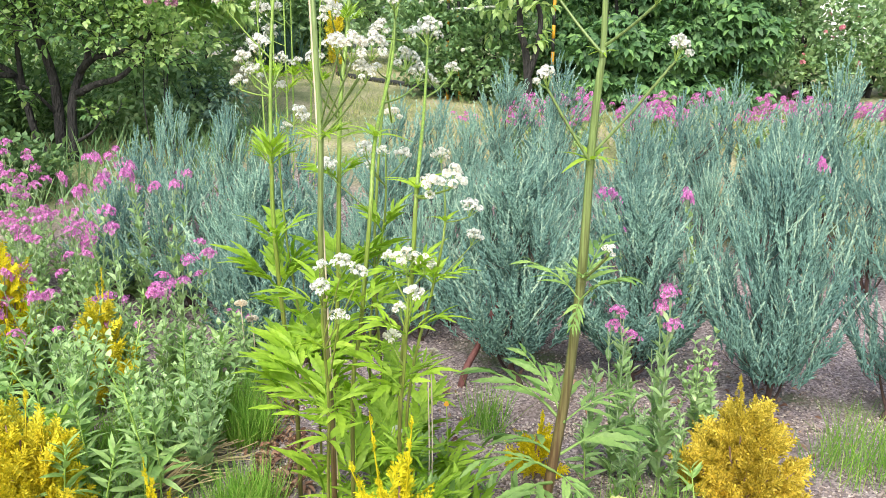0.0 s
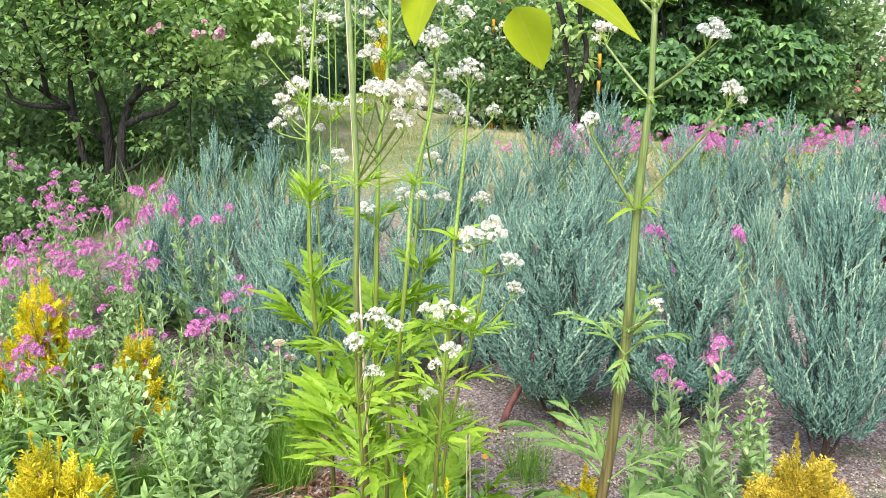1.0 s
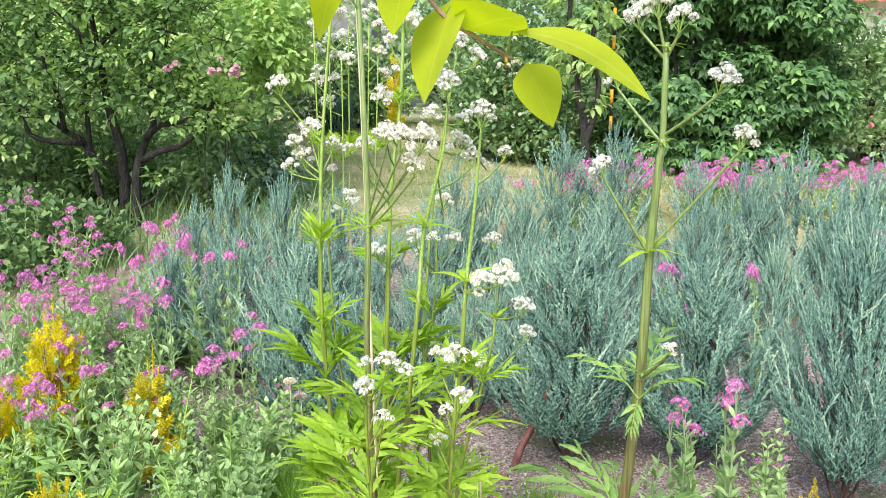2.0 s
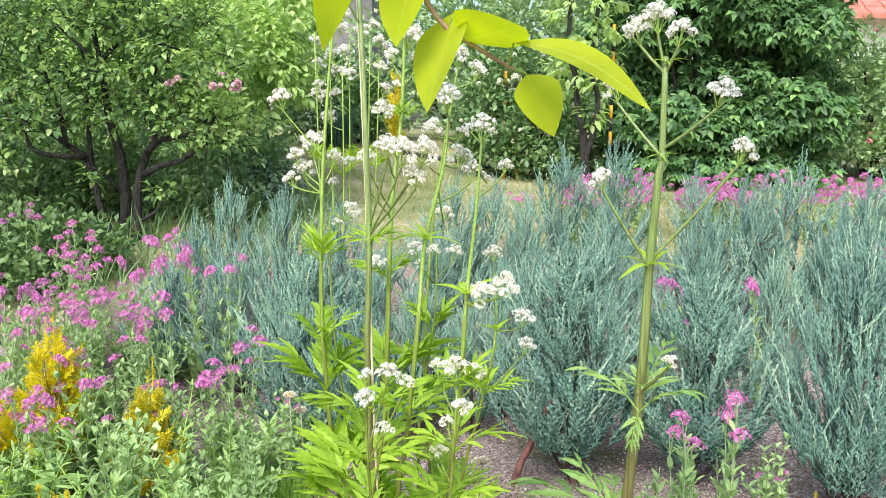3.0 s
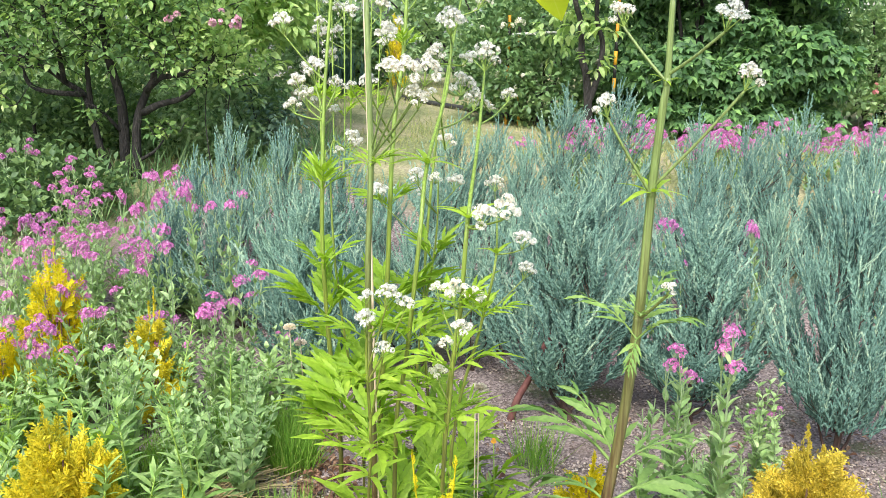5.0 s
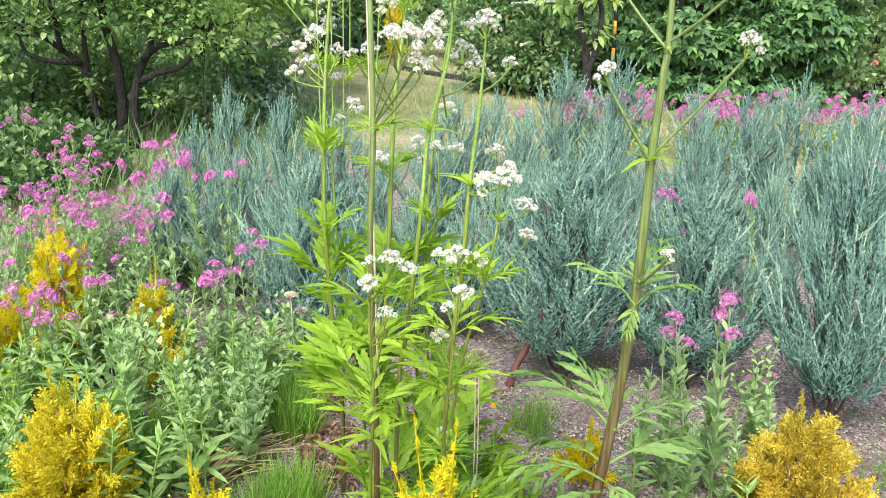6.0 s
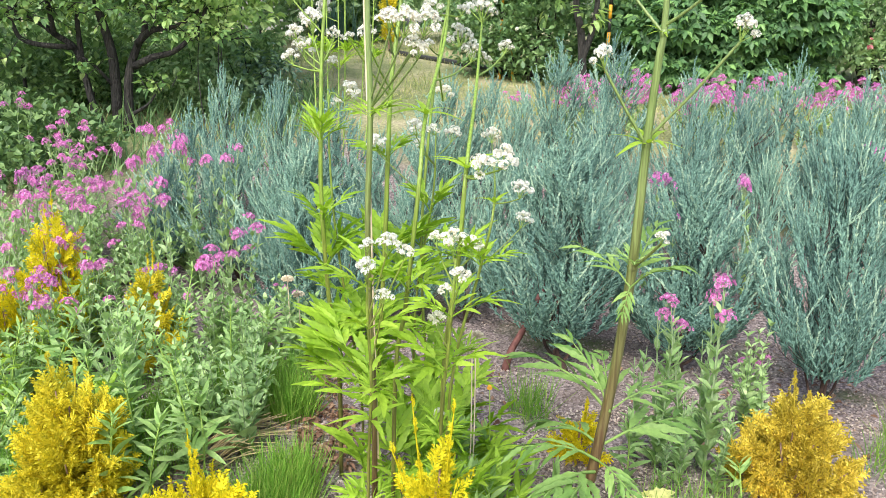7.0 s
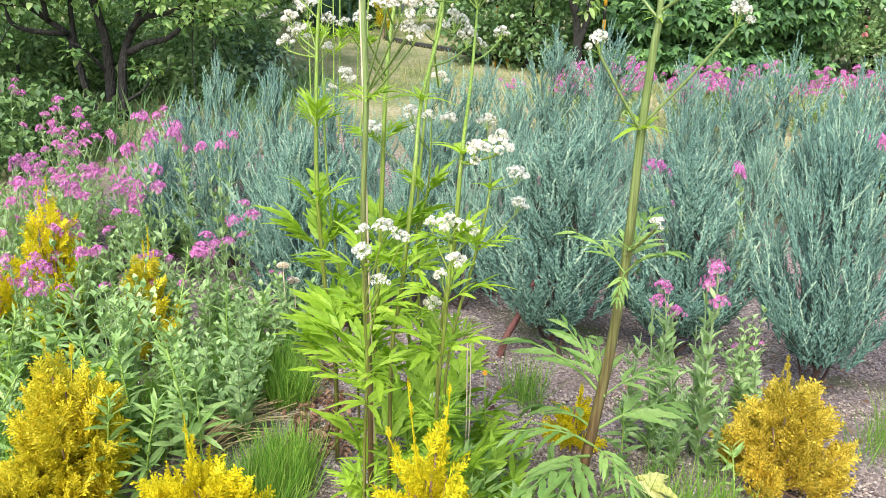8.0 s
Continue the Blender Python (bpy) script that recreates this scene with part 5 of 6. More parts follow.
grass("grass_tufts", "fine green grass tufts in the gravel bed", [(-0.46, 2.04, 0.09, 800), (-0.31, 1.6, 0.06, 600), (-0.34, 1.46, 0.09, 560), (-0.62, 1.9, 0.08, 400), (1.2, 1.8, 0.13, 150), (1.06, 1.73, 0.1, 150), (1.25, 1.68, 0.14, 200), (0.24, 2.0, 0.05, 160), (0.5, 1.45, 0.1, 360), (-0.9, 1.65, 0.2, 900), (0.26, 1.35, 0.1, 300), (-0.55, 2.0, 0.12, 540), (-0.37, 1.97, 0.06, 500), (-0.75, 1.75, 0.2, 1200), (-0.33, 1.52, 0.06, 500)], M_GRASS)
spots = []
for i in range(230):
    x, y = R.uniform(-3.4, 1.6), R.uniform(4.5, 10.5)
    spots.append((x, y, 0.35, 60))
for i in range(70):
    spots.append((R.uniform(0.6, 3.6), R.uniform(4.7, 6.4), 0.3, 110))
grass("lawn_grass", "short dry yellow-green lawn grass on the rise", spots, M_LAWN, 0.5, 0.006, (0.03, 0.075), 1)
spots = [(R.uniform(-1.75, -0.9), R.uniform(3.9, 6.2), 0.25, 60) for i in range(28)]
grass("tall_grass", "tall green grass beside the apple tree", spots, M_DARKLEAF, 0.5, 0.008, (0.1, 0.26))
# grass under the crown, with the tree's shade in its leaf colour
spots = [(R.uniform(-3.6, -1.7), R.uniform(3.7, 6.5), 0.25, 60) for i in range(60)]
grass("shade_toned_grass", "tall green grass and herbs, coloured darker for the apple tree's shade", spots, M_SHADEDLEAF, 0.5, 0.008, (0.1, 0.28))


def scatter(name, label, category, template, spots, size, mat, flat=0.3, lift=0.004):
    """Loose small pieces on the ground: spots of (x0, x1, y0, y1, pieces)."""
    pos = []
    for x0, x1, y0, y1, k in spots:
        px, py = R.uniform(x0, x1, k), R.uniform(y0, y1, k)
        pos.append(np.stack([px, py, ground_z(px, py) + R.uniform(0, lift, k)], 1))
    pos = np.concatenate(pos)
    k = len(pos)
    way = np.stack([R.normal(0, 1, k), R.normal(0, 1, k), R.normal(0, flat, k)], 1)
    ob = new(name, mesh_of(name, [batch(template, frames(pos, way, R.uniform(*size, k), R.uniform(-0.6, 0.6, k)))], mat, False))
    return tagged(ob, label, category, kind="stuff")


PEBBLE = (np.array([(0.55, 0.1, 0), (0.1, 0.05, 0.42), (-0.5, -0.1, 0.05), (0, 0.1, -0.4), (0.05, 0.62, 0.05), (-0.08, -0.6, 0.0)]), np.array([(0, 1, 4), (1, 2, 4), (2, 3, 4), (3, 0, 4), (1, 0, 5), (2, 1, 5), (3, 2, 5), (0, 3, 5)]))
scatter("gravel", "loose pinkish grey gravel on the bed", "gravel", PEBBLE, [(-0.45, 1.4, 1.45, 2.05, 13000), (-0.4, 1.6, 2.05, 2.75, 7000)], (0.004, 0.009), M_STONE)
scatter("leaf_litter", "brown dead leaves lying on the gravel", "leaf litter", blade(3, 0.24, 0.9, 0.5), [(-0.34, -0.2, 1.7, 2.02, 560), (-0.42, -0.27, 2.0, 2.3, 260), (-0.4, 0.2, 1.5, 2.3, 160), (0.5, 1.2, 1.6, 2.4, 60), (-1.2, -0.3, 1.4, 2.4, 160)], (0.009, 0.028), M_LITTER, 0.4, 0.02)


def straw_bundle():
    ob = thing("straw_bundle", (-0.47, 1.79, 0.0), "flattened bundle of dry straw-coloured stems on the ground", "straw")
    for i in range(44):
        a = np.array((R.uniform(-0.08, -0.01), -0.06 + R.normal(0, 0.035), 0.01 + R.uniform(0, 0.03)))
        b = a + np.array((R.uniform(0.07, 0.16), R.normal(0.11, 0.05), R.uniform(-0.01, 0.03)))
        b[2] = max(b[2], 0.008)
        m = (a + b) / 2 + (R.normal(0, 0.006), R.normal(0, 0.008), R.uniform(0.0, 0.025))
        part("straw", [tube(smooth_line([a, m, b], 3), (0.0021, 0.0012), 4, False)], M_STRAW, ob)


straw_bundle()


def seed_stalk(x, y, tip):
    ob = thing("dry_seed_stalk", (x, y, 0), "dry pale flower stalk with a round seed head", "seed stalk", "dry seed stalks")
    part("stem", [tube(smooth_line([(0, 0, -0.01), (0.004, 0, tip * 0.5), (0.0, 0, tip)], 3), (0.0016, 0.0012), 5)], M_DRYSTEM, ob)
    d = random_dirs(80, -0.2, 1.0) * 0.014 * np.array((1.3, 1.3, 0.7))
    c = np.array((0, 0, tip))
    part("seed_head", [sticks(np.tile(c, (80, 1)), c + d, 0.0012, 0.0026, 3)], M_SEED, ob, "bleached spiky seed head")


for x, y, tip in ((0.068, 1.5, 0.415), (0.062, 1.5, 0.387), (-0.42, 2.2, 0.3), (-0.4, 2.25, 0.24)):
    seed_stalk(x, y, tip)


def small_flower():
    ob = thing("marigold", (0.105, 1.6, 0), "small orange flower on a thin green stem", "flower")
    part("stem", [tube(smooth_line([(0, 0, -0.01), (0.005, 0, 0.13), (0, 0, 0.265)], 3), (0.0016, 0.0012), 5)], M_GREENSTEM, ob)
    part("flower_head", [batch(petal_flower(9, 0.15), frames([(0, 0, 0.265), (0, 0, 0.27)], [(0, -0.4, 1), (0.1, -0.3, 1)], (0.006, 0.004), (0, 0.4)))], M_ORANGE, ob, "orange petals")


small_flower()
wilt = thing("wilted_leaf", (0.42, 1.48, 0), "wilting yellowish pinnate leaf bent to the ground", "leaf")
put(part("leaf", mesh_of("leaf", [leaflet_leaf(9, 4, 0.2)], M_WILT), None, wilt), (-0.06, 0, 0.1), (1, -0.1, 0.05), 0.13, 0.2)
part("stem", [tube(smooth_line([(-0.1, 0, 0), (-0.085, 0, 0.06), (-0.06, 0, 0.1)], 3), (0.002, 0.0014), 5)], M_WILT, wilt)


# ---- trees, hedges and bushes ----
LEAF4 = blade(1, 0.3, 0.3, 0.15, 0.45)
LEAF8 = blade(2, 0.25, 0.35, 0.25, 0.42)


def leaf_cloud(lumps, count, size, template, up=0.35):
    """Leaves scattered through ellipsoid lumps (x, y, z, rx, ry, rz), most of them near their skins, in small tufts."""
    vol = np.array([l[3] * l[4] * l[5] for l in lumps]) ** 0.67
    share = (vol / vol.sum() * count).astype(int)
    pos, way = [], []
    for l, k in zip(lumps, share):
        k = max(3, k // 5)
        d = random_dirs(k)
        r = R.uniform(0.3, 1.0, k) ** 0.4 * R.uniform(0.85, 1.12, k)
        c = np.array(l[:3]) + d * np.array(l[3:]) * r[:, None]
        for _ in range(5):
            p = c + R.normal(0, size[1] * 0.55, (k, 3))
            pos.append(p)
            way.append(d * 0.55 + R.normal(0, 0.6, (k, 3)) + (0, 0, up))
    pos, way = np.concatenate(pos), np.concatenate(way)
    k = len(pos)
    return batch(template, frames(pos, way, R.uniform(*size, k), R.normal(0, 0.7, k)))


def limbs_of(lines, r):
    return [tube(smooth_line(p, 4), (r * a, r * b), 7) for p, a, b in lines]


def leafy_shoots(lumps, per, size, template, reach=0.12, each=8, up=0.5, droop=0.6):
    """Leafy twigs that point out of ellipsoid lumps: the leaves stand round each twig in a spiral; returns the leaves and the twigs."""
    pos, way, a0, b0, big = [], [], [], [], []
    for l in lumps:
        k = max(4, int(per * (l[3] * l[4] * l[5]) ** 0.67))
        d = random_dirs(k, -0.7)
        a = np.array(l[:3]) + d * np.array(l[3:]) * (R.uniform(0.15, 1.0, k) ** 0.5)[:, None]
        w = unit(d * (1, 1, 0.6) + R.normal(0, 0.35, (k, 3)) + (0, 0, up))
        b = a + w * (reach * R.uniform(0.6, 1.3, k))[:, None]
        a0.append(a)
        b0.append(b)
        turn = R.uniform(0, 6.28, k)
        side = unit(np.cross(w, (0.2, 0.1, 1.0)))
        other = np.cross(w, side)
        for j in range(each):
            q, t = 0.15 + 0.85 * j / (each - 1), turn + 2.4 * j
            out = side * np.cos(t)[:, None] + other * np.sin(t)[:, None]
            pos.append(a + (b - a) * q)
            way.append(out * (1.1 - 0.6 * q) + w * (0.35 + 0.5 * q) + R.normal(0, 0.15, (k, 3)) + d * (0.35, 0.35, 0) - (0, 0, droop))
            big.append(R.uniform(*size, k) * (1.05 - 0.25 * q))
    pos, way, big = np.concatenate(pos), np.concatenate(way), np.concatenate(big)
    return batch(template, frames(pos, way, big, R.normal(0, 0.4, len(pos)))), sticks(np.concatenate(a0), np.concatenate(b0), 0.0035, 0.0015)


def apple_tree():
    x, y = -1.8, 4.6
    z = float(ground_z(x, y)) - 0.02
    ob = thing("apple_tree", (x, y, z), "spreading apple tree with several dark trunks and dense leaves", "tree")
    W = lambda p: tuple(np.array(p) - (x, y, z))
    trunks = [([(-1.8, 4.6, z), (-1.8, 4.6, 0.66), (-1.81, 4.6, 0.82), (-1.86, 4.6, 1.02), (-1.88, 4.6, 1.18), (-1.9, 4.6, 1.34), (-1.93, 4.6, 1.54), (-1.96, 4.6, 1.8)], 1.3, 0.4),
              ([(-1.73, 4.58, z), (-1.72, 4.58, 0.67), (-1.67, 4.6, 0.84), (-1.62, 4.6, 0.94), (-1.65, 4.6, 1.1), (-1.62, 4.6, 1.25), (-1.52, 4.6, 1.5)], 1.1, 0.35),
              ([(-1.87, 4.62, z), (-1.93, 4.6, 0.52), (-1.97, 4.6, 0.72), (-2.01, 4.6, 0.83), (-2.1, 4.6, 0.89), (-2.18, 4.6, 0.95), (-2.31, 4.6, 1.01), (-2.46, 4.6, 1.04), (-2.65, 4.6, 1.08)], 0.85, 0.5)]
    for p, a, b in trunks:
        part("trunk", limbs_of([([W(q) for q in p], a, b)], 0.024), M_BARK, ob, "dark rough trunk")
    for p, thick in (([(-1.66, 4.58, 0.86), (-1.55, 4.5, 0.93), (-1.47, 4.5, 0.94), (-1.37, 4.5, 0.98), (-1.26, 4.5, 1.07)], 1.2), ([(-1.68, 4.58, 0.74), (-1.56, 4.5, 0.79), (-1.45, 4.5, 0.82), (-1.37, 4.5, 0.88), (-1.28, 4.5, 1.0), (-1.24, 4.5, 1.16)], 1.25),
                     ([(-1.71, 4.56, 0.48), (-1.6, 4.5, 0.54), (-1.55, 4.5, 0.6)], 0.7), ([(-2.0, 4.58, 0.83), (-2.13, 4.5, 0.84), (-2.24, 4.5, 0.87), (-2.28, 4.5, 0.95), (-2.32, 4.5, 1.06), (-2.36, 4.5, 1.16)], 1.0),
                     ([(-1.97, 4.6, 0.71), (-1.98, 4.6, 0.91), (-1.98, 4.6, 1.09), (-1.98, 4.6, 1.3), (-2.01, 4.6, 1.48)], 1.0), ([(-2.1, 4.58, 0.89), (-2.09, 4.5, 1.09), (-2.14, 4.5, 1.21), (-2.16, 4.5, 1.34), (-2.2, 4.5, 1.47)], 0.9),
                     ([(-1.9, 4.6, 1.34), (-1.77, 4.5, 1.42), (-1.69, 4.5, 1.45), (-1.55, 4.5, 1.43), (-1.43, 4.5, 1.4)], 0.9), ([(-1.87, 4.6, 1.15), (-1.88, 4.5, 1.33), (-1.99, 4.5, 1.44), (-2.08, 4.5, 1.53)], 0.8), ([(-1.8, 4.6, 0.62), (-1.89, 4.5, 0.76), (-1.97, 4.5, 0.79)], 0.7)):
        part("limb", limbs_of([([W(q) for q in p], 1, 0.35)], 0.0165 * thick), M_BARK, ob)
    lumps = [(-2.2, 4.5, 1.53, 0.28, 0.3, 0.15), (-1.93, 4.5, 1.53, 0.28, 0.3, 0.17), (-1.63, 4.5, 1.54, 0.25, 0.3, 0.14), (-1.4, 4.45, 1.44, 0.2, 0.25, 0.12), (-1.22, 4.4, 1.22, 0.13, 0.15, 0.14), (-1.5, 4.5, 1.12, 0.16, 0.2, 0.09), (-1.36, 4.45, 1.04, 0.16, 0.2, 0.07),
             (-2.21, 4.5, 1.28, 0.2, 0.25, 0.13), (-2.04, 4.5, 1.2, 0.13, 0.25, 0.13), (-1.74, 4.5, 1.26, 0.16, 0.25, 0.11), (-1.67, 4.55, 1.08, 0.1, 0.2, 0.08), (-2.36, 4.5, 1.0, 0.12, 0.2, 0.07), (-1.26, 4.5, 0.9, 0.12, 0.2, 0.05), (-2.52, 4.5, 1.25, 0.25, 0.3, 0.24), (-2.06, 4.5, 1.76, 0.4, 0.25, 0.1),
             (-1.53, 4.5, 1.76, 0.36, 0.25, 0.1), (-1.5, 4.5, 1.28, 0.14, 0.2, 0.1), (-2.9, 4.6, 1.4, 0.3, 0.3, 0.25), (-2.12, 4.35, 1.03, 0.13, 0.12, 0.1), (-1.78, 4.35, 1.06, 0.1, 0.1, 0.08), (-2.3, 4.35, 0.78, 0.1, 0.1, 0.05), (-1.45, 4.3, 0.95, 0.1, 0.1, 0.05), (-1.5, 4.4, 0.64, 0.1, 0.1, 0.04), (-1.92, 4.4, 0.7, 0.06, 0.06, 0.06), (-2.0, 4.45, 1.0, 0.08, 0.1, 0.08)]
    leaves, twigs = leafy_shoots([(l[0] - x, l[1] - y, l[2] - z, *l[3:]) for l in lumps], 1450, (0.04, 0.066), LEAF8, droop=0.35)
    part("crown", [leaves], M_APPLE, ob, "mid-green pointed leaves")
    tagged(part("branchwork", [twigs], M_BARK, ob), "thin dark twigs", kind="stuff")


apple_tree()


def bush(name, label, category, lumps, count, size, mat, stems=7, group="", template=LEAF4, up=0.35, thick=0.022, hang=False, shoots=False):
    """A leafy bush of several lumps on stems."""
    cx, cy = np.mean([l[0] for l in lumps]), np.mean([l[1] for l in lumps])
    z = float(ground_z(cx, cy)) - 0.02
    ob = thing(name, (cx, cy, z), label, category, group)
    for i in range(stems):
        l = lumps[i % len(lumps)]
        end = np.array(l[:3]) - (cx, cy, z) + R.normal(0, 0.1, 3)
        foot = np.array((end[0] * 0.6, end[1] * 0.6, 0.0))
        foot[2] = float(ground_z(foot[0] + cx, foot[1] + cy)) - z - 0.02
        part("stem", [tube(smooth_line([foot, (end + foot) / 2 + R.normal(0, 0.05, 3), end], 3), (thick, thick * 0.36), 5, False)], M_BARK, ob)
    local = [(l[0] - cx, l[1] - cy, l[2] - z, *l[3:]) for l in lumps]
    leaves = hanging_leaves(local, count, size) if hang else leafy_shoots(local, count, size, LEAF8)[0] if shoots else leaf_cloud(local, count, size, template, up)
    part("foliage", [leaves], mat, ob)
    return ob


def blooms(ob, name, lumps, count, size, mat, label):
    """Single flowers sitting on the skin of a bush."""
    k = count
    l = np.array(lumps)[R.integers(0, len(lumps), k)]
    d = random_dirs(k, -0.3, 0.9)
    d[:, 1] = -np.abs(d[:, 1])
    pos = l[:, :3] + d * l[:, 3:] * 1.03 - np.array(ob.location)
    for i in range(k):
        s = R.uniform(*size)
        e = unit(random_dirs(9) + d[i] * 0.9)
        m = frames(pos[i] + e * s * 0.55, e, np.full(9, s * 0.6), R.uniform(0, 6, 9))
        part(name, [batch(petal_flower(5, 0.5), m)], mat, ob, label if i == 0 else "")


def palmate(seed):
    """A five-fingered creeper leaf of length 1 along y, its leaflets drooping from the stalk."""
    r = np.random.default_rng(seed)
    turn = np.radians([-100, -52, 0, 52, 100]) + r.uniform(-0.12, 0.12, 5)
    way = np.stack([np.sin(turn), np.cos(turn), r.uniform(-0.35, 0.05, 5)], 1)
    return batch(blade(1, 0.25, 0.35, 0.3, 0.5), frames(np.zeros((5, 3)), way, np.array((0.45, 0.68, 0.75, 0.68, 0.45)), r.uniform(-0.3, 0.3, 5)))


def hanging_leaves(lumps, count, size):
    """Creeper leaves that hang over one another on the outer skin of ellipsoid lumps, facing outward and up."""
    area = np.array([l[3] * l[5] for l in lumps])
    pieces = []
    for j, l in enumerate(lumps):
        k = max(6, int(count * area[j] / area.sum()))
        d = random_dirs(k, -0.75)
        d[:, 1] = np.where(R.uniform(0, 1, k) < 0.75, -np.abs(d[:, 1]), d[:, 1])
        p = np.array(l[:3]) + d * np.array(l[3:]) * R.uniform(0.8, 1.12, (k, 1))
        way = d * (0.6, 0.7, 0.3) + R.normal(0, 0.45, (k, 3)) + (0, -0.15, -0.32)
        pieces.append(batch(PALMATE[j % 3], frames(p, way, R.uniform(*size, k), R.normal(0, 0.55, k))))
    return join(*pieces)


PALMATE = [palmate(q) for q in (1, 2, 3)]
creeper_lumps = []
for i in range(62):
    x, z = R.uniform(1.3, 2.8), R.uniform(0.62, 2.7)
    creeper_lumps.append((x, 6.35 + 0.12 * z + (0.3 if z < 0.95 else 0.0) + R.uniform(-0.22, 0.25), z, R.uniform(0.14, 0.32), R.uniform(0.16, 0.3), R.uniform(0.1, 0.22)))
for i in range(12):
    creeper_lumps.append((1.3 + i * 0.13, R.uniform(6.25, 6.6), R.uniform(0.6, 0.75), 0.2, 0.2, R.uniform(0.12, 0.2)))
creeper_lumps += [(1.7, 6.85, 1.2, 0.5, 0.25, 0.6), (2.5, 6.85, 1.2, 0.6, 0.25, 0.6), (1.8, 7.0, 2.2, 0.6, 0.25, 0.6), (2.6, 7.0, 2.2, 0.6, 0.25, 0.6), (2.1, 6.95, 1.7, 0.6, 0.25, 0.5), (1.4, 6.95, 1.65, 0.4, 0.25, 0.45), (2.6, 6.95, 1.6, 0.35, 0.25, 0.6)]
creeper_lumps += [(1.35 + 0.22 * i, 7.0, 0.8, 0.22, 0.2, 0.3) for i in range(7)]
bush("creeper_hedge", "tall hedge overgrown with bright green creeper", "hedge", creeper_lumps, 14500, (0.08, 0.13), M_CREEPER, 11, hang=True)
ros = bush("rose_bush", "dark rambling rose bush with white roses", "rose bush", rl := [(0.75, 6.7, 0.95, 0.4, 0.35, 0.38), (0.35, 6.9, 1.05, 0.35, 0.35, 0.4), (0.6, 7.1, 1.4, 0.45, 0.35, 0.3)], 9000, (0.035, 0.07), M_DARKLEAF, 9)
blooms(ros, "rose", rl, 28, (0.016, 0.036), M_ROSE, "open white rose")
pinkr = bush("rose_bush", "light green rose bush dotted with pink roses", "rose bush", pl := [(3.7, 7.0, 1.2, 0.6, 0.5, 0.45), (4.4, 7.2, 1.1, 0.6, 0.5, 0.4), (3.4, 7.2, 1.15, 0.35, 0.35, 0.4), (4.8, 7.0, 0.8, 0.5, 0.5, 0.4), (3.2, 6.85, 1.5, 0.3, 0.25, 0.35), (3.1, 6.72, 0.92, 0.22, 0.14, 0.16), (3.5, 6.75, 0.85, 0.3, 0.2, 0.2)], 14000, (0.035, 0.075), M_UNDER, 9)
blooms(pinkr, "rose", pl, 20, (0.016, 0.028), M_PINKROSE, "pink rose")
bush("dark_shrub", "low rounded shrub with dark blue-green leaves beside the lawn", "shrub", [(-1.1, 5.05, 0.64, 0.14, 0.14, 0.15), (-0.99, 5.15, 0.6, 0.12, 0.12, 0.13), (-1.16, 5.1, 0.52, 0.12, 0.12, 0.1), (-1.04, 5.0, 0.5, 0.12, 0.1, 0.08)], 1500, (0.035, 0.06), M_BLUELEAF, shoots=True, thick=0.008)
bush("leafy_shrub", "tall light green shrub behind the apple tree", "shrub", [(-1.35, 5.9, 1.4, 0.4, 0.4, 0.4), (-1.5, 6.0, 1.95, 0.55, 0.45, 0.4), (-1.2, 5.2, 1.45, 0.3, 0.2, 0.3), (-1.45, 5.2, 1.2, 0.3, 0.15, 0.2), (-1.05, 5.3, 1.72, 0.28, 0.2, 0.25), (-2.2, 6.2, 1.6, 0.6, 0.5, 0.6), (-1.1, 6.1, 1.95, 0.3, 0.3, 0.35), (-1.1, 5.45, 1.25, 0.17, 0.2, 0.2), (-1.2, 5.0, 1.02, 0.15, 0.14, 0.14), (-1.04, 5.2, 1.3, 0.17, 0.18, 0.22), (-1.3, 5.0, 1.35, 0.2, 0.14, 0.18), (-1.02, 5.2, 1.55, 0.16, 0.15, 0.15)], 1250, (0.05, 0.085), M_LIGHTLEAF, 4, thick=0.006, shoots=True)
azalea = bush("pink_shrub", "shrub with clusters of pale pink flowers", "shrub", [(-1.24, 4.4, 1.18, 0.16, 0.1, 0.1), (-1.24, 4.5, 1.05, 0.2, 0.15, 0.15)], 700, (0.03, 0.055), M_LIGHTLEAF, 3, thick=0.004)
blooms(azalea, "flower", [(-1.22, 4.2, 1.2, 0.18, 0.06, 0.06)], 11, (0.013, 0.022), M_BLUSH, "pink flower")
bush("green_hedge", "clipped green hedge closing the lawn", "hedge", [(-0.6, 9.6, 1.7, 0.6, 0.5, 0.75), (0.2, 9.4, 1.8, 0.7, 0.5, 0.8), (1.0, 9.2, 1.9, 0.7, 0.5, 0.9), (0.4, 8.6, 1.2, 0.5, 0.4, 0.4), (1.6, 8.8, 2.0, 0.6, 0.5, 1.0), (0.7, 8.4, 1.9, 0.5, 0.4, 0.5), (2.4, 8.6, 1.7, 0.6, 0.4, 0.9), (3.2, 8.4, 1.6, 0.5, 0.4, 0.8), (3.35, 8.2, 1.9, 0.4, 0.3, 0.6), (3.75, 8.3, 1.2, 0.4, 0.3, 0.45)], 16000, (0.05, 0.1), M_UNDER, 12)
bush("back_shrub", "broad green shrub at the end of the lawn", "shrub", [(-1.4, 9.0, 1.3, 0.5, 0.4, 0.5), (-0.95, 9.4, 1.2, 0.35, 0.35, 0.4)], 5000, (0.05, 0.09), M_DARKLEAF)
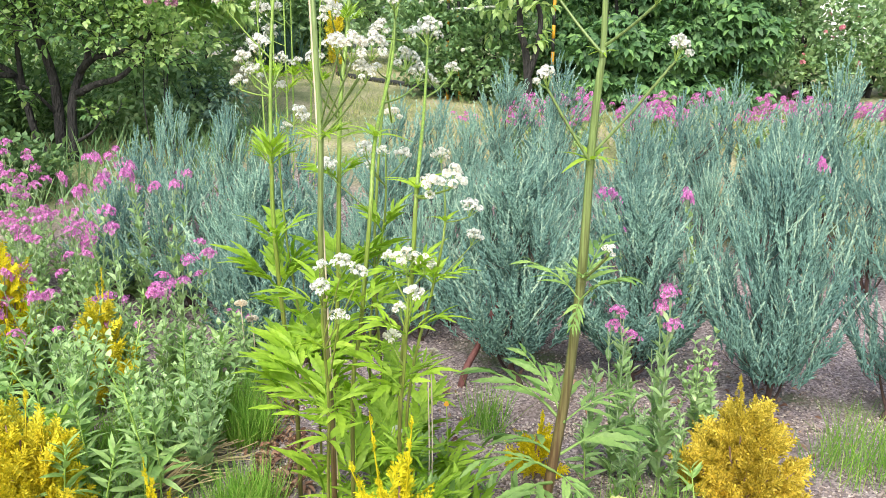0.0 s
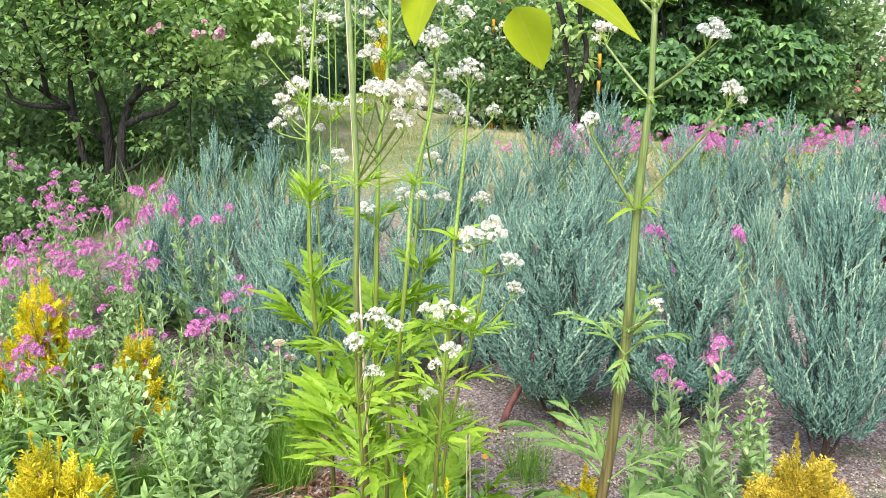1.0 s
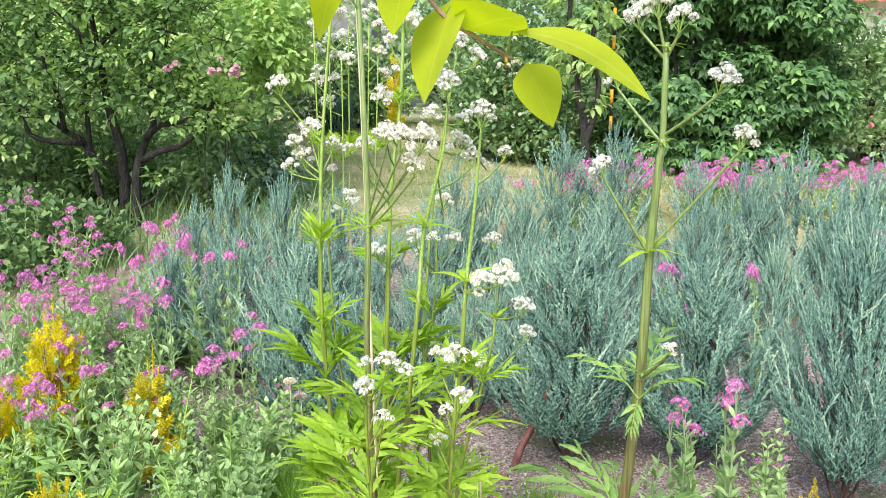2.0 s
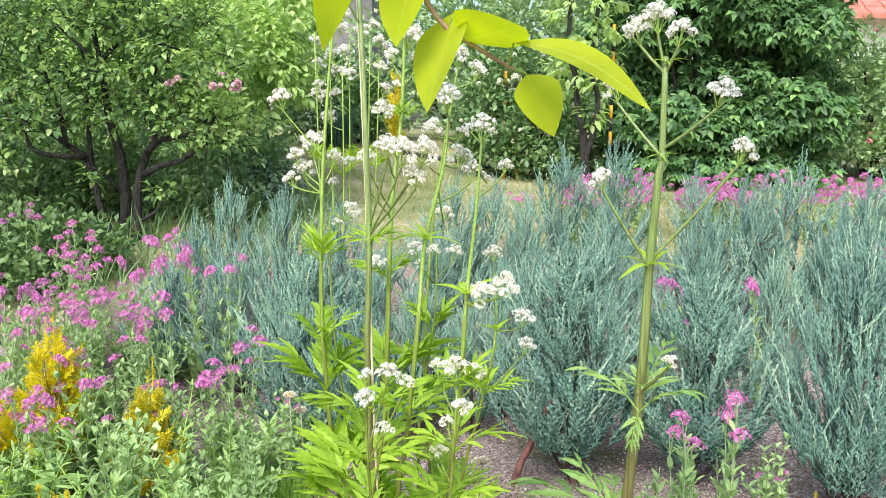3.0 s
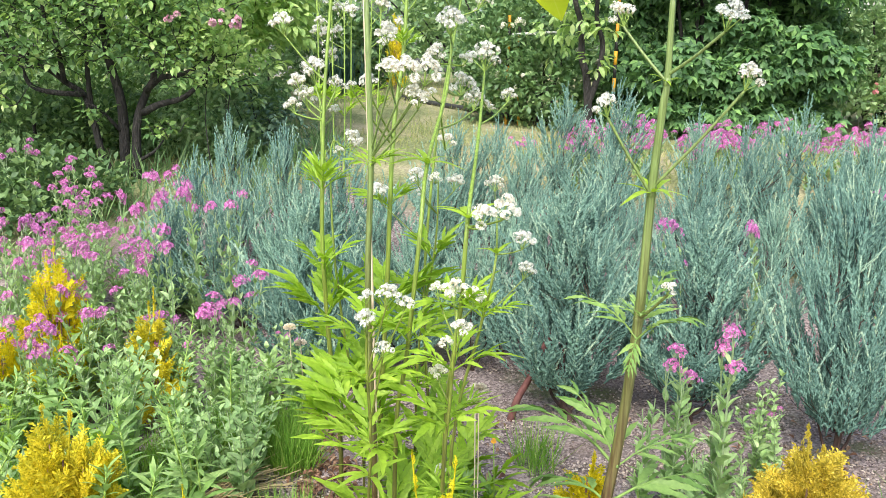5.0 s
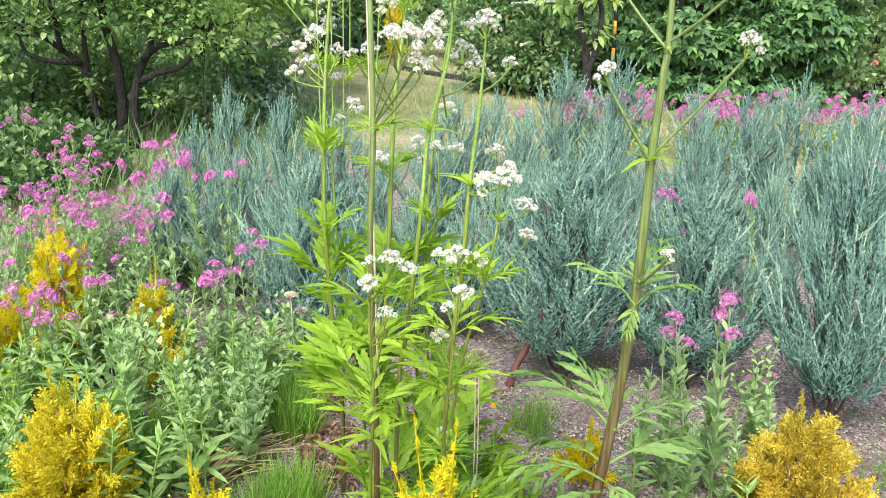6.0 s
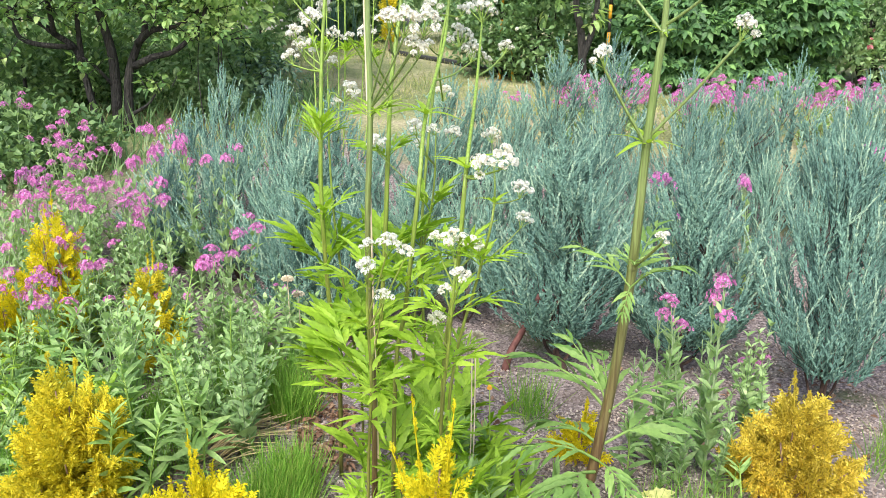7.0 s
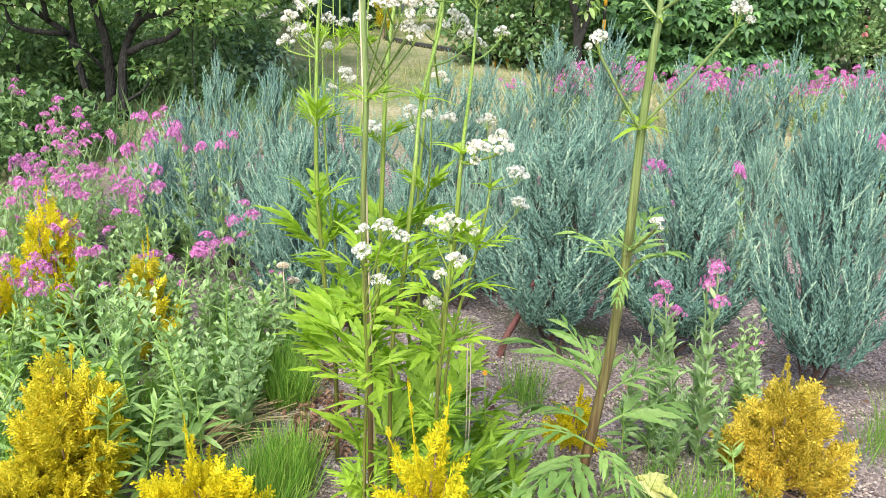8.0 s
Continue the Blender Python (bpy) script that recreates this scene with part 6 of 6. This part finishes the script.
bush("side_thicket", "dense green thicket beyond the apple tree", "thicket", [(-3.2, 6.2, 1.1, 0.7, 0.5, 0.6), (-4.2, 6.0, 1.4, 0.8, 0.6, 0.9), (-2.6, 7.0, 1.7, 0.9, 0.6, 0.9), (-3.8, 7.0, 2.2, 1.0, 0.7, 0.9), (-1.9, 7.6, 1.8, 0.7, 0.5, 0.8), (-2.6, 5.7, 0.8, 0.5, 0.3, 0.3), (-1.6, 6.3, 1.0, 0.4, 0.3, 0.35)], 16000, (0.06, 0.11), M_UNDER, 12)
# herbs below the crown, their leaf colour darkened to stand for shade
bush("low_herbs", "rank green herbs below the tree, coloured darker for its shade", "herbs", [(-2.3, 4.2, 0.45, 0.4, 0.25, 0.14), (-1.9, 4.0, 0.42, 0.35, 0.25, 0.14), (-2.7, 4.1, 0.55, 0.4, 0.3, 0.2), (-2.1, 3.7, 0.35, 0.3, 0.2, 0.14), (-2.5, 3.8, 0.4, 0.35, 0.25, 0.16)], 8000, (0.028, 0.055), M_SHADEDLEAF, 7)
bush("tall_herbs", "green herbs on the bank behind the apple tree", "herbs", [(-1.35, 4.95, 0.58, 0.22, 0.2, 0.14), (-1.55, 5.5, 0.72, 0.4, 0.25, 0.2), (-1.25, 5.6, 0.78, 0.16, 0.15, 0.12), (-1.75, 5.1, 0.58, 0.3, 0.25, 0.14)], 8000, (0.025, 0.055), M_UNDER, 7)
# darker copy of the bank herbs: shade painted into the leaves
bush("tall_herbs", "tall green herbs, coloured darker for the apple tree's shade", "herbs", [(-2.1, 5.2, 0.64, 0.4, 0.3, 0.2), (-2.9, 5.2, 0.7, 0.5, 0.3, 0.26), (-2.3, 5.6, 0.82, 0.5, 0.25, 0.22), (-2.0, 4.85, 0.7, 0.25, 0.12, 0.16), (-2.4, 4.8, 0.66, 0.3, 0.15, 0.18)], 7000, (0.03, 0.06), M_SHADEDLEAF, 7)
bush("low_shrub", "small shrub with mid-green rounded leaves behind the trunks", "shrub", [(-1.5, 4.9, 0.74, 0.2, 0.12, 0.09), (-1.33, 4.95, 0.82, 0.16, 0.12, 0.1), (-1.65, 5.0, 0.9, 0.2, 0.12, 0.12), (-1.22, 5.1, 0.66, 0.12, 0.1, 0.08), (-1.2, 5.3, 0.86, 0.14, 0.1, 0.1), (-1.4, 4.8, 0.6, 0.16, 0.1, 0.08)], 1500, (0.035, 0.06), M_UNDER, 5, thick=0.005, shoots=True)


def iris_clump():
    x, y = -1.12, 8.5
    z = float(ground_z(x, y))
    ob = thing("iris_clump", (x, y, z), "clump of blue-green sword-shaped leaves", "iris")
    k = 70
    a = R.uniform(0, 6.28, k)
    pos = np.stack([R.normal(0, 0.12, k), R.normal(0, 0.06, k), np.full(k, -0.01)], 1)
    part("foliage", [batch(blade(3, 0.04, 0.3, 0.1), frames(pos, np.stack([np.cos(a) * 0.3, np.sin(a) * 0.3, np.ones(k)], 1), R.uniform(0.4, 0.6, k), a))], M_JUNIPER, ob)


iris_clump()


def vine_tree():
    """The dark, twisted trunk with a vine's leaves about it."""
    x, y = 0.98, 6.1
    z = float(ground_z(x, y)) - 0.02
    ob = thing("vine_trunk", (x, y, z), "dark twisted trunk wound about by a leafy vine", "tree")
    part("trunk", [tube(smooth_line([(0.02, 0, 0), (0.0, 0, 0.2), (-0.03, 0, 0.48), (-0.07, 0, 0.62), (-0.09, 0, 0.85), (-0.15, 0, 1.1), (-0.12, 0.05, 1.7)], 5), (0.034, 0.024, 0.014), 9)], M_BARK, ob, "dark bark")
    part("trunk", [tube(smooth_line([(-0.02, 0, 0.25), (0.05, -0.02, 0.5), (0.07, 0, 0.72), (0.02, 0.03, 0.95), (0.08, 0.08, 1.5)], 5), (0.024, 0.013), 8)], M_BARK, ob, "dark twisted side stem")
    leaves, twigs = leafy_shoots([(-0.12, -0.1, 0.9, 0.12, 0.1, 0.1), (0.05, -0.1, 1.12, 0.14, 0.1, 0.12), (-0.05, -0.1, 1.35, 0.25, 0.12, 0.14), (0.0, -0.05, 1.7, 0.4, 0.2, 0.2), (0.15, 0.2, 0.9, 0.12, 0.1, 0.2), (-0.2, 0.25, 0.8, 0.15, 0.1, 0.25), (-0.02, -0.12, 0.55, 0.08, 0.06, 0.06), (0.06, -0.1, 0.78, 0.08, 0.06, 0.05)], 900, (0.06, 0.1), LEAF8, 0.1, 6, 0.0)
    part("foliage", [leaves], M_LIGHTLEAF, ob, "heart-shaped fresh green vine leaves")


vine_tree()


def striped_pole(x, y, tip, lean=0.0):
    z = float(ground_z(x, y)) - 0.03
    ob = thing("striped_pole", (x, y, z), "black and orange striped metal pole in the hedge", "pole", "striped poles")
    h, n = tip - z, int((tip - z) / 0.095)
    for i in range(n):
        a, b = i / n * h, (i + 1) / n * h
        part("black_band" if i % 2 else "orange_band", [tube([(lean * a, 0, a), (lean * b, 0, b)], (0.0125, 0.0125), 10)], M_BLACK if i % 2 else M_ORANGE, ob)


striped_pole(1.168, 6.2, 1.75)
striped_pole(0.53, 6.75, 1.4, -0.03)
striped_pole(0.43, 6.8, 1.45)


def rail():
    ob = thing("fence_rail", (0.45, 6.72, 1.3), "pale weathered wooden rail fixed to striped poles", "rail")
    part("bar", [tube([(0.0, 0, 0.0), (0.2, 0, 0.015), (0.42, 0.03, 0.03)], (0.011, 0.011), 6)], M_PALE, ob)


rail()


def hose():
    line = smooth_line([(-0.55, 8.3, 0), (-0.3, 8.0, 0), (0.0, 7.7, 0), (0.3, 7.3, 0), (0.6, 6.9, 0)], 6)
    line[:, 2] = ground_z(line[:, 0], line[:, 1]) + 0.02
    ob = new("garden_edging", mesh_of("garden_edging", [tube(line, (0.025, 0.025), 7)], M_HOSE))
    tagged(ob, "black edging strip along the lawn", "edging")


hose()


def box(x0, x1, y0, y1, z0, z1):
    v = np.array([(x, y, z) for x in (x0, x1) for y in (y0, y1) for z in (z0, z1)], float)
    t = np.array([(0, 1, 3), (0, 3, 2), (4, 6, 7), (4, 7, 5), (0, 4, 5), (0, 5, 1), (2, 3, 7), (2, 7, 6), (0, 2, 6), (0, 6, 4), (1, 5, 7), (1, 7, 3)])
    return v, t


def house(x0, x1, y0, y1, eaves, ridge, label, mat, windows):
    z = float(ground_z((x0 + x1) / 2, y0)) - 0.1
    ob = thing("house", (x0, y0, z), label, "house", "houses beyond the garden")
    w, d, h = x1 - x0, y1 - y0, eaves - z
    part("wall", [box(0, w, 0, d, 0, h)], mat, ob, smooth=False)
    top = ridge - z
    rows = []
    for i in range(12):
        a, b = i / 12, (i + 1) / 12
        for s in (0, 1):
            ya, yb = (-0.4 + (d / 2 + 0.4) * a, -0.4 + (d / 2 + 0.4) * b) if s == 0 else (d + 0.4 - (d / 2 + 0.4) * a, d + 0.4 - (d / 2 + 0.4) * b)
            za, zb = h - 0.1 + (top - h) * a, h - 0.1 + (top - h) * b
            for j in range(24):
                xa, xb = -0.4 + (w + 0.8) * j / 24, -0.4 + (w + 0.8) * (j + 0.94) / 24
                v = np.array([(xa, ya, za + 0.05), (xb, ya, za + 0.05), (xa, yb, zb + 0.02), (xb, yb, zb + 0.02), (xa, ya, za - 0.02), (xb, ya, za - 0.02), (xa, yb, zb - 0.05), (xb, yb, zb - 0.05)])
                rows.append((v, np.array([(0, 1, 3), (0, 3, 2), (0, 4, 5), (0, 5, 1), (4, 6, 7), (4, 7, 5), (0, 2, 6), (0, 6, 4), (1, 5, 7), (1, 7, 3)])))
    part("roof", rows, M_ROOF, ob, "red tiled roof", False)
    for x, zz in windows:
        win = part("window", [box(x - 0.5, x + 0.5, -0.06, 0.02, zz, zz + 1.1)], M_PALE, ob, "", False)
        part("pane", [box(x - 0.43, x + 0.43, -0.08, -0.062, zz + 0.07, zz + 1.03)], M_GLASS, win, "", False)


house(4.6, 10.5, 13.0, 18.0, 2.75, 4.6, "white rendered house with a red tiled roof", M_WALL, ((4.4, 0.9),))
house(-3.2, -1.1, 11.5, 14.0, 3.2, 4.2, "grey and white garden house at the end of the lawn", M_GREYWALL, ())
# added upright board that stands in for the garden house's white wall
sheet = new("white_wall_board", mesh_of("white_wall_board", [box(-1.75, -1.3, 11.2, 11.26, 1.6, 2.7)], M_WALL, False))
tagged(sheet, "white board standing in for the garden house's white wall", "board")
sheet.location.z = -0.7


def garden_chair():
    ob = thing("garden_chair", (3.3, 7.0, float(ground_z(3.3, 7.0)) - 0.004), "small low pale slatted garden chair half hidden by the hedge", "chair")
    ob.scale = (0.6, 0.6, 0.55)
    for x in (-0.2, 0.2):
        for y in (-0.2, 0.2):
            part("leg", [tube([(x, y, -0.01), (x * 0.95, y * 0.95, 0.42 if y < 0 else 0.66)], (0.009, 0.009), 7)], M_PALE, ob)
    for i in range(5):
        part("seat_slat", [box(-0.21, 0.21, -0.2 + i * 0.082, -0.135 + i * 0.082, 0.41, 0.425)], M_PALE, ob, "", False)
    for i in range(4):
        part("back_slat", [box(-0.2, 0.2, 0.185, 0.2, 0.44 + i * 0.056, 0.475 + i * 0.056)], M_PALE, ob, "", False)


garden_chair()


def far_woods():
    lumps = []
    for i in range(46):
        x = -26 + i * 1.15
        y = 19 + R.uniform(-2, 3)
        lumps.append((x, y, R.uniform(1.8, 3.4), R.uniform(1.2, 2.2), 1.2, R.uniform(1.4, 2.6)))
    cloud = leaf_cloud(lumps, 15000, (0.24, 0.5), LEAF4)
    tagged(new("far_trees", mesh_of("far_trees", [cloud], M_UNDER)), "row of green trees beyond the garden", "trees", kind="stuff")


far_woods()
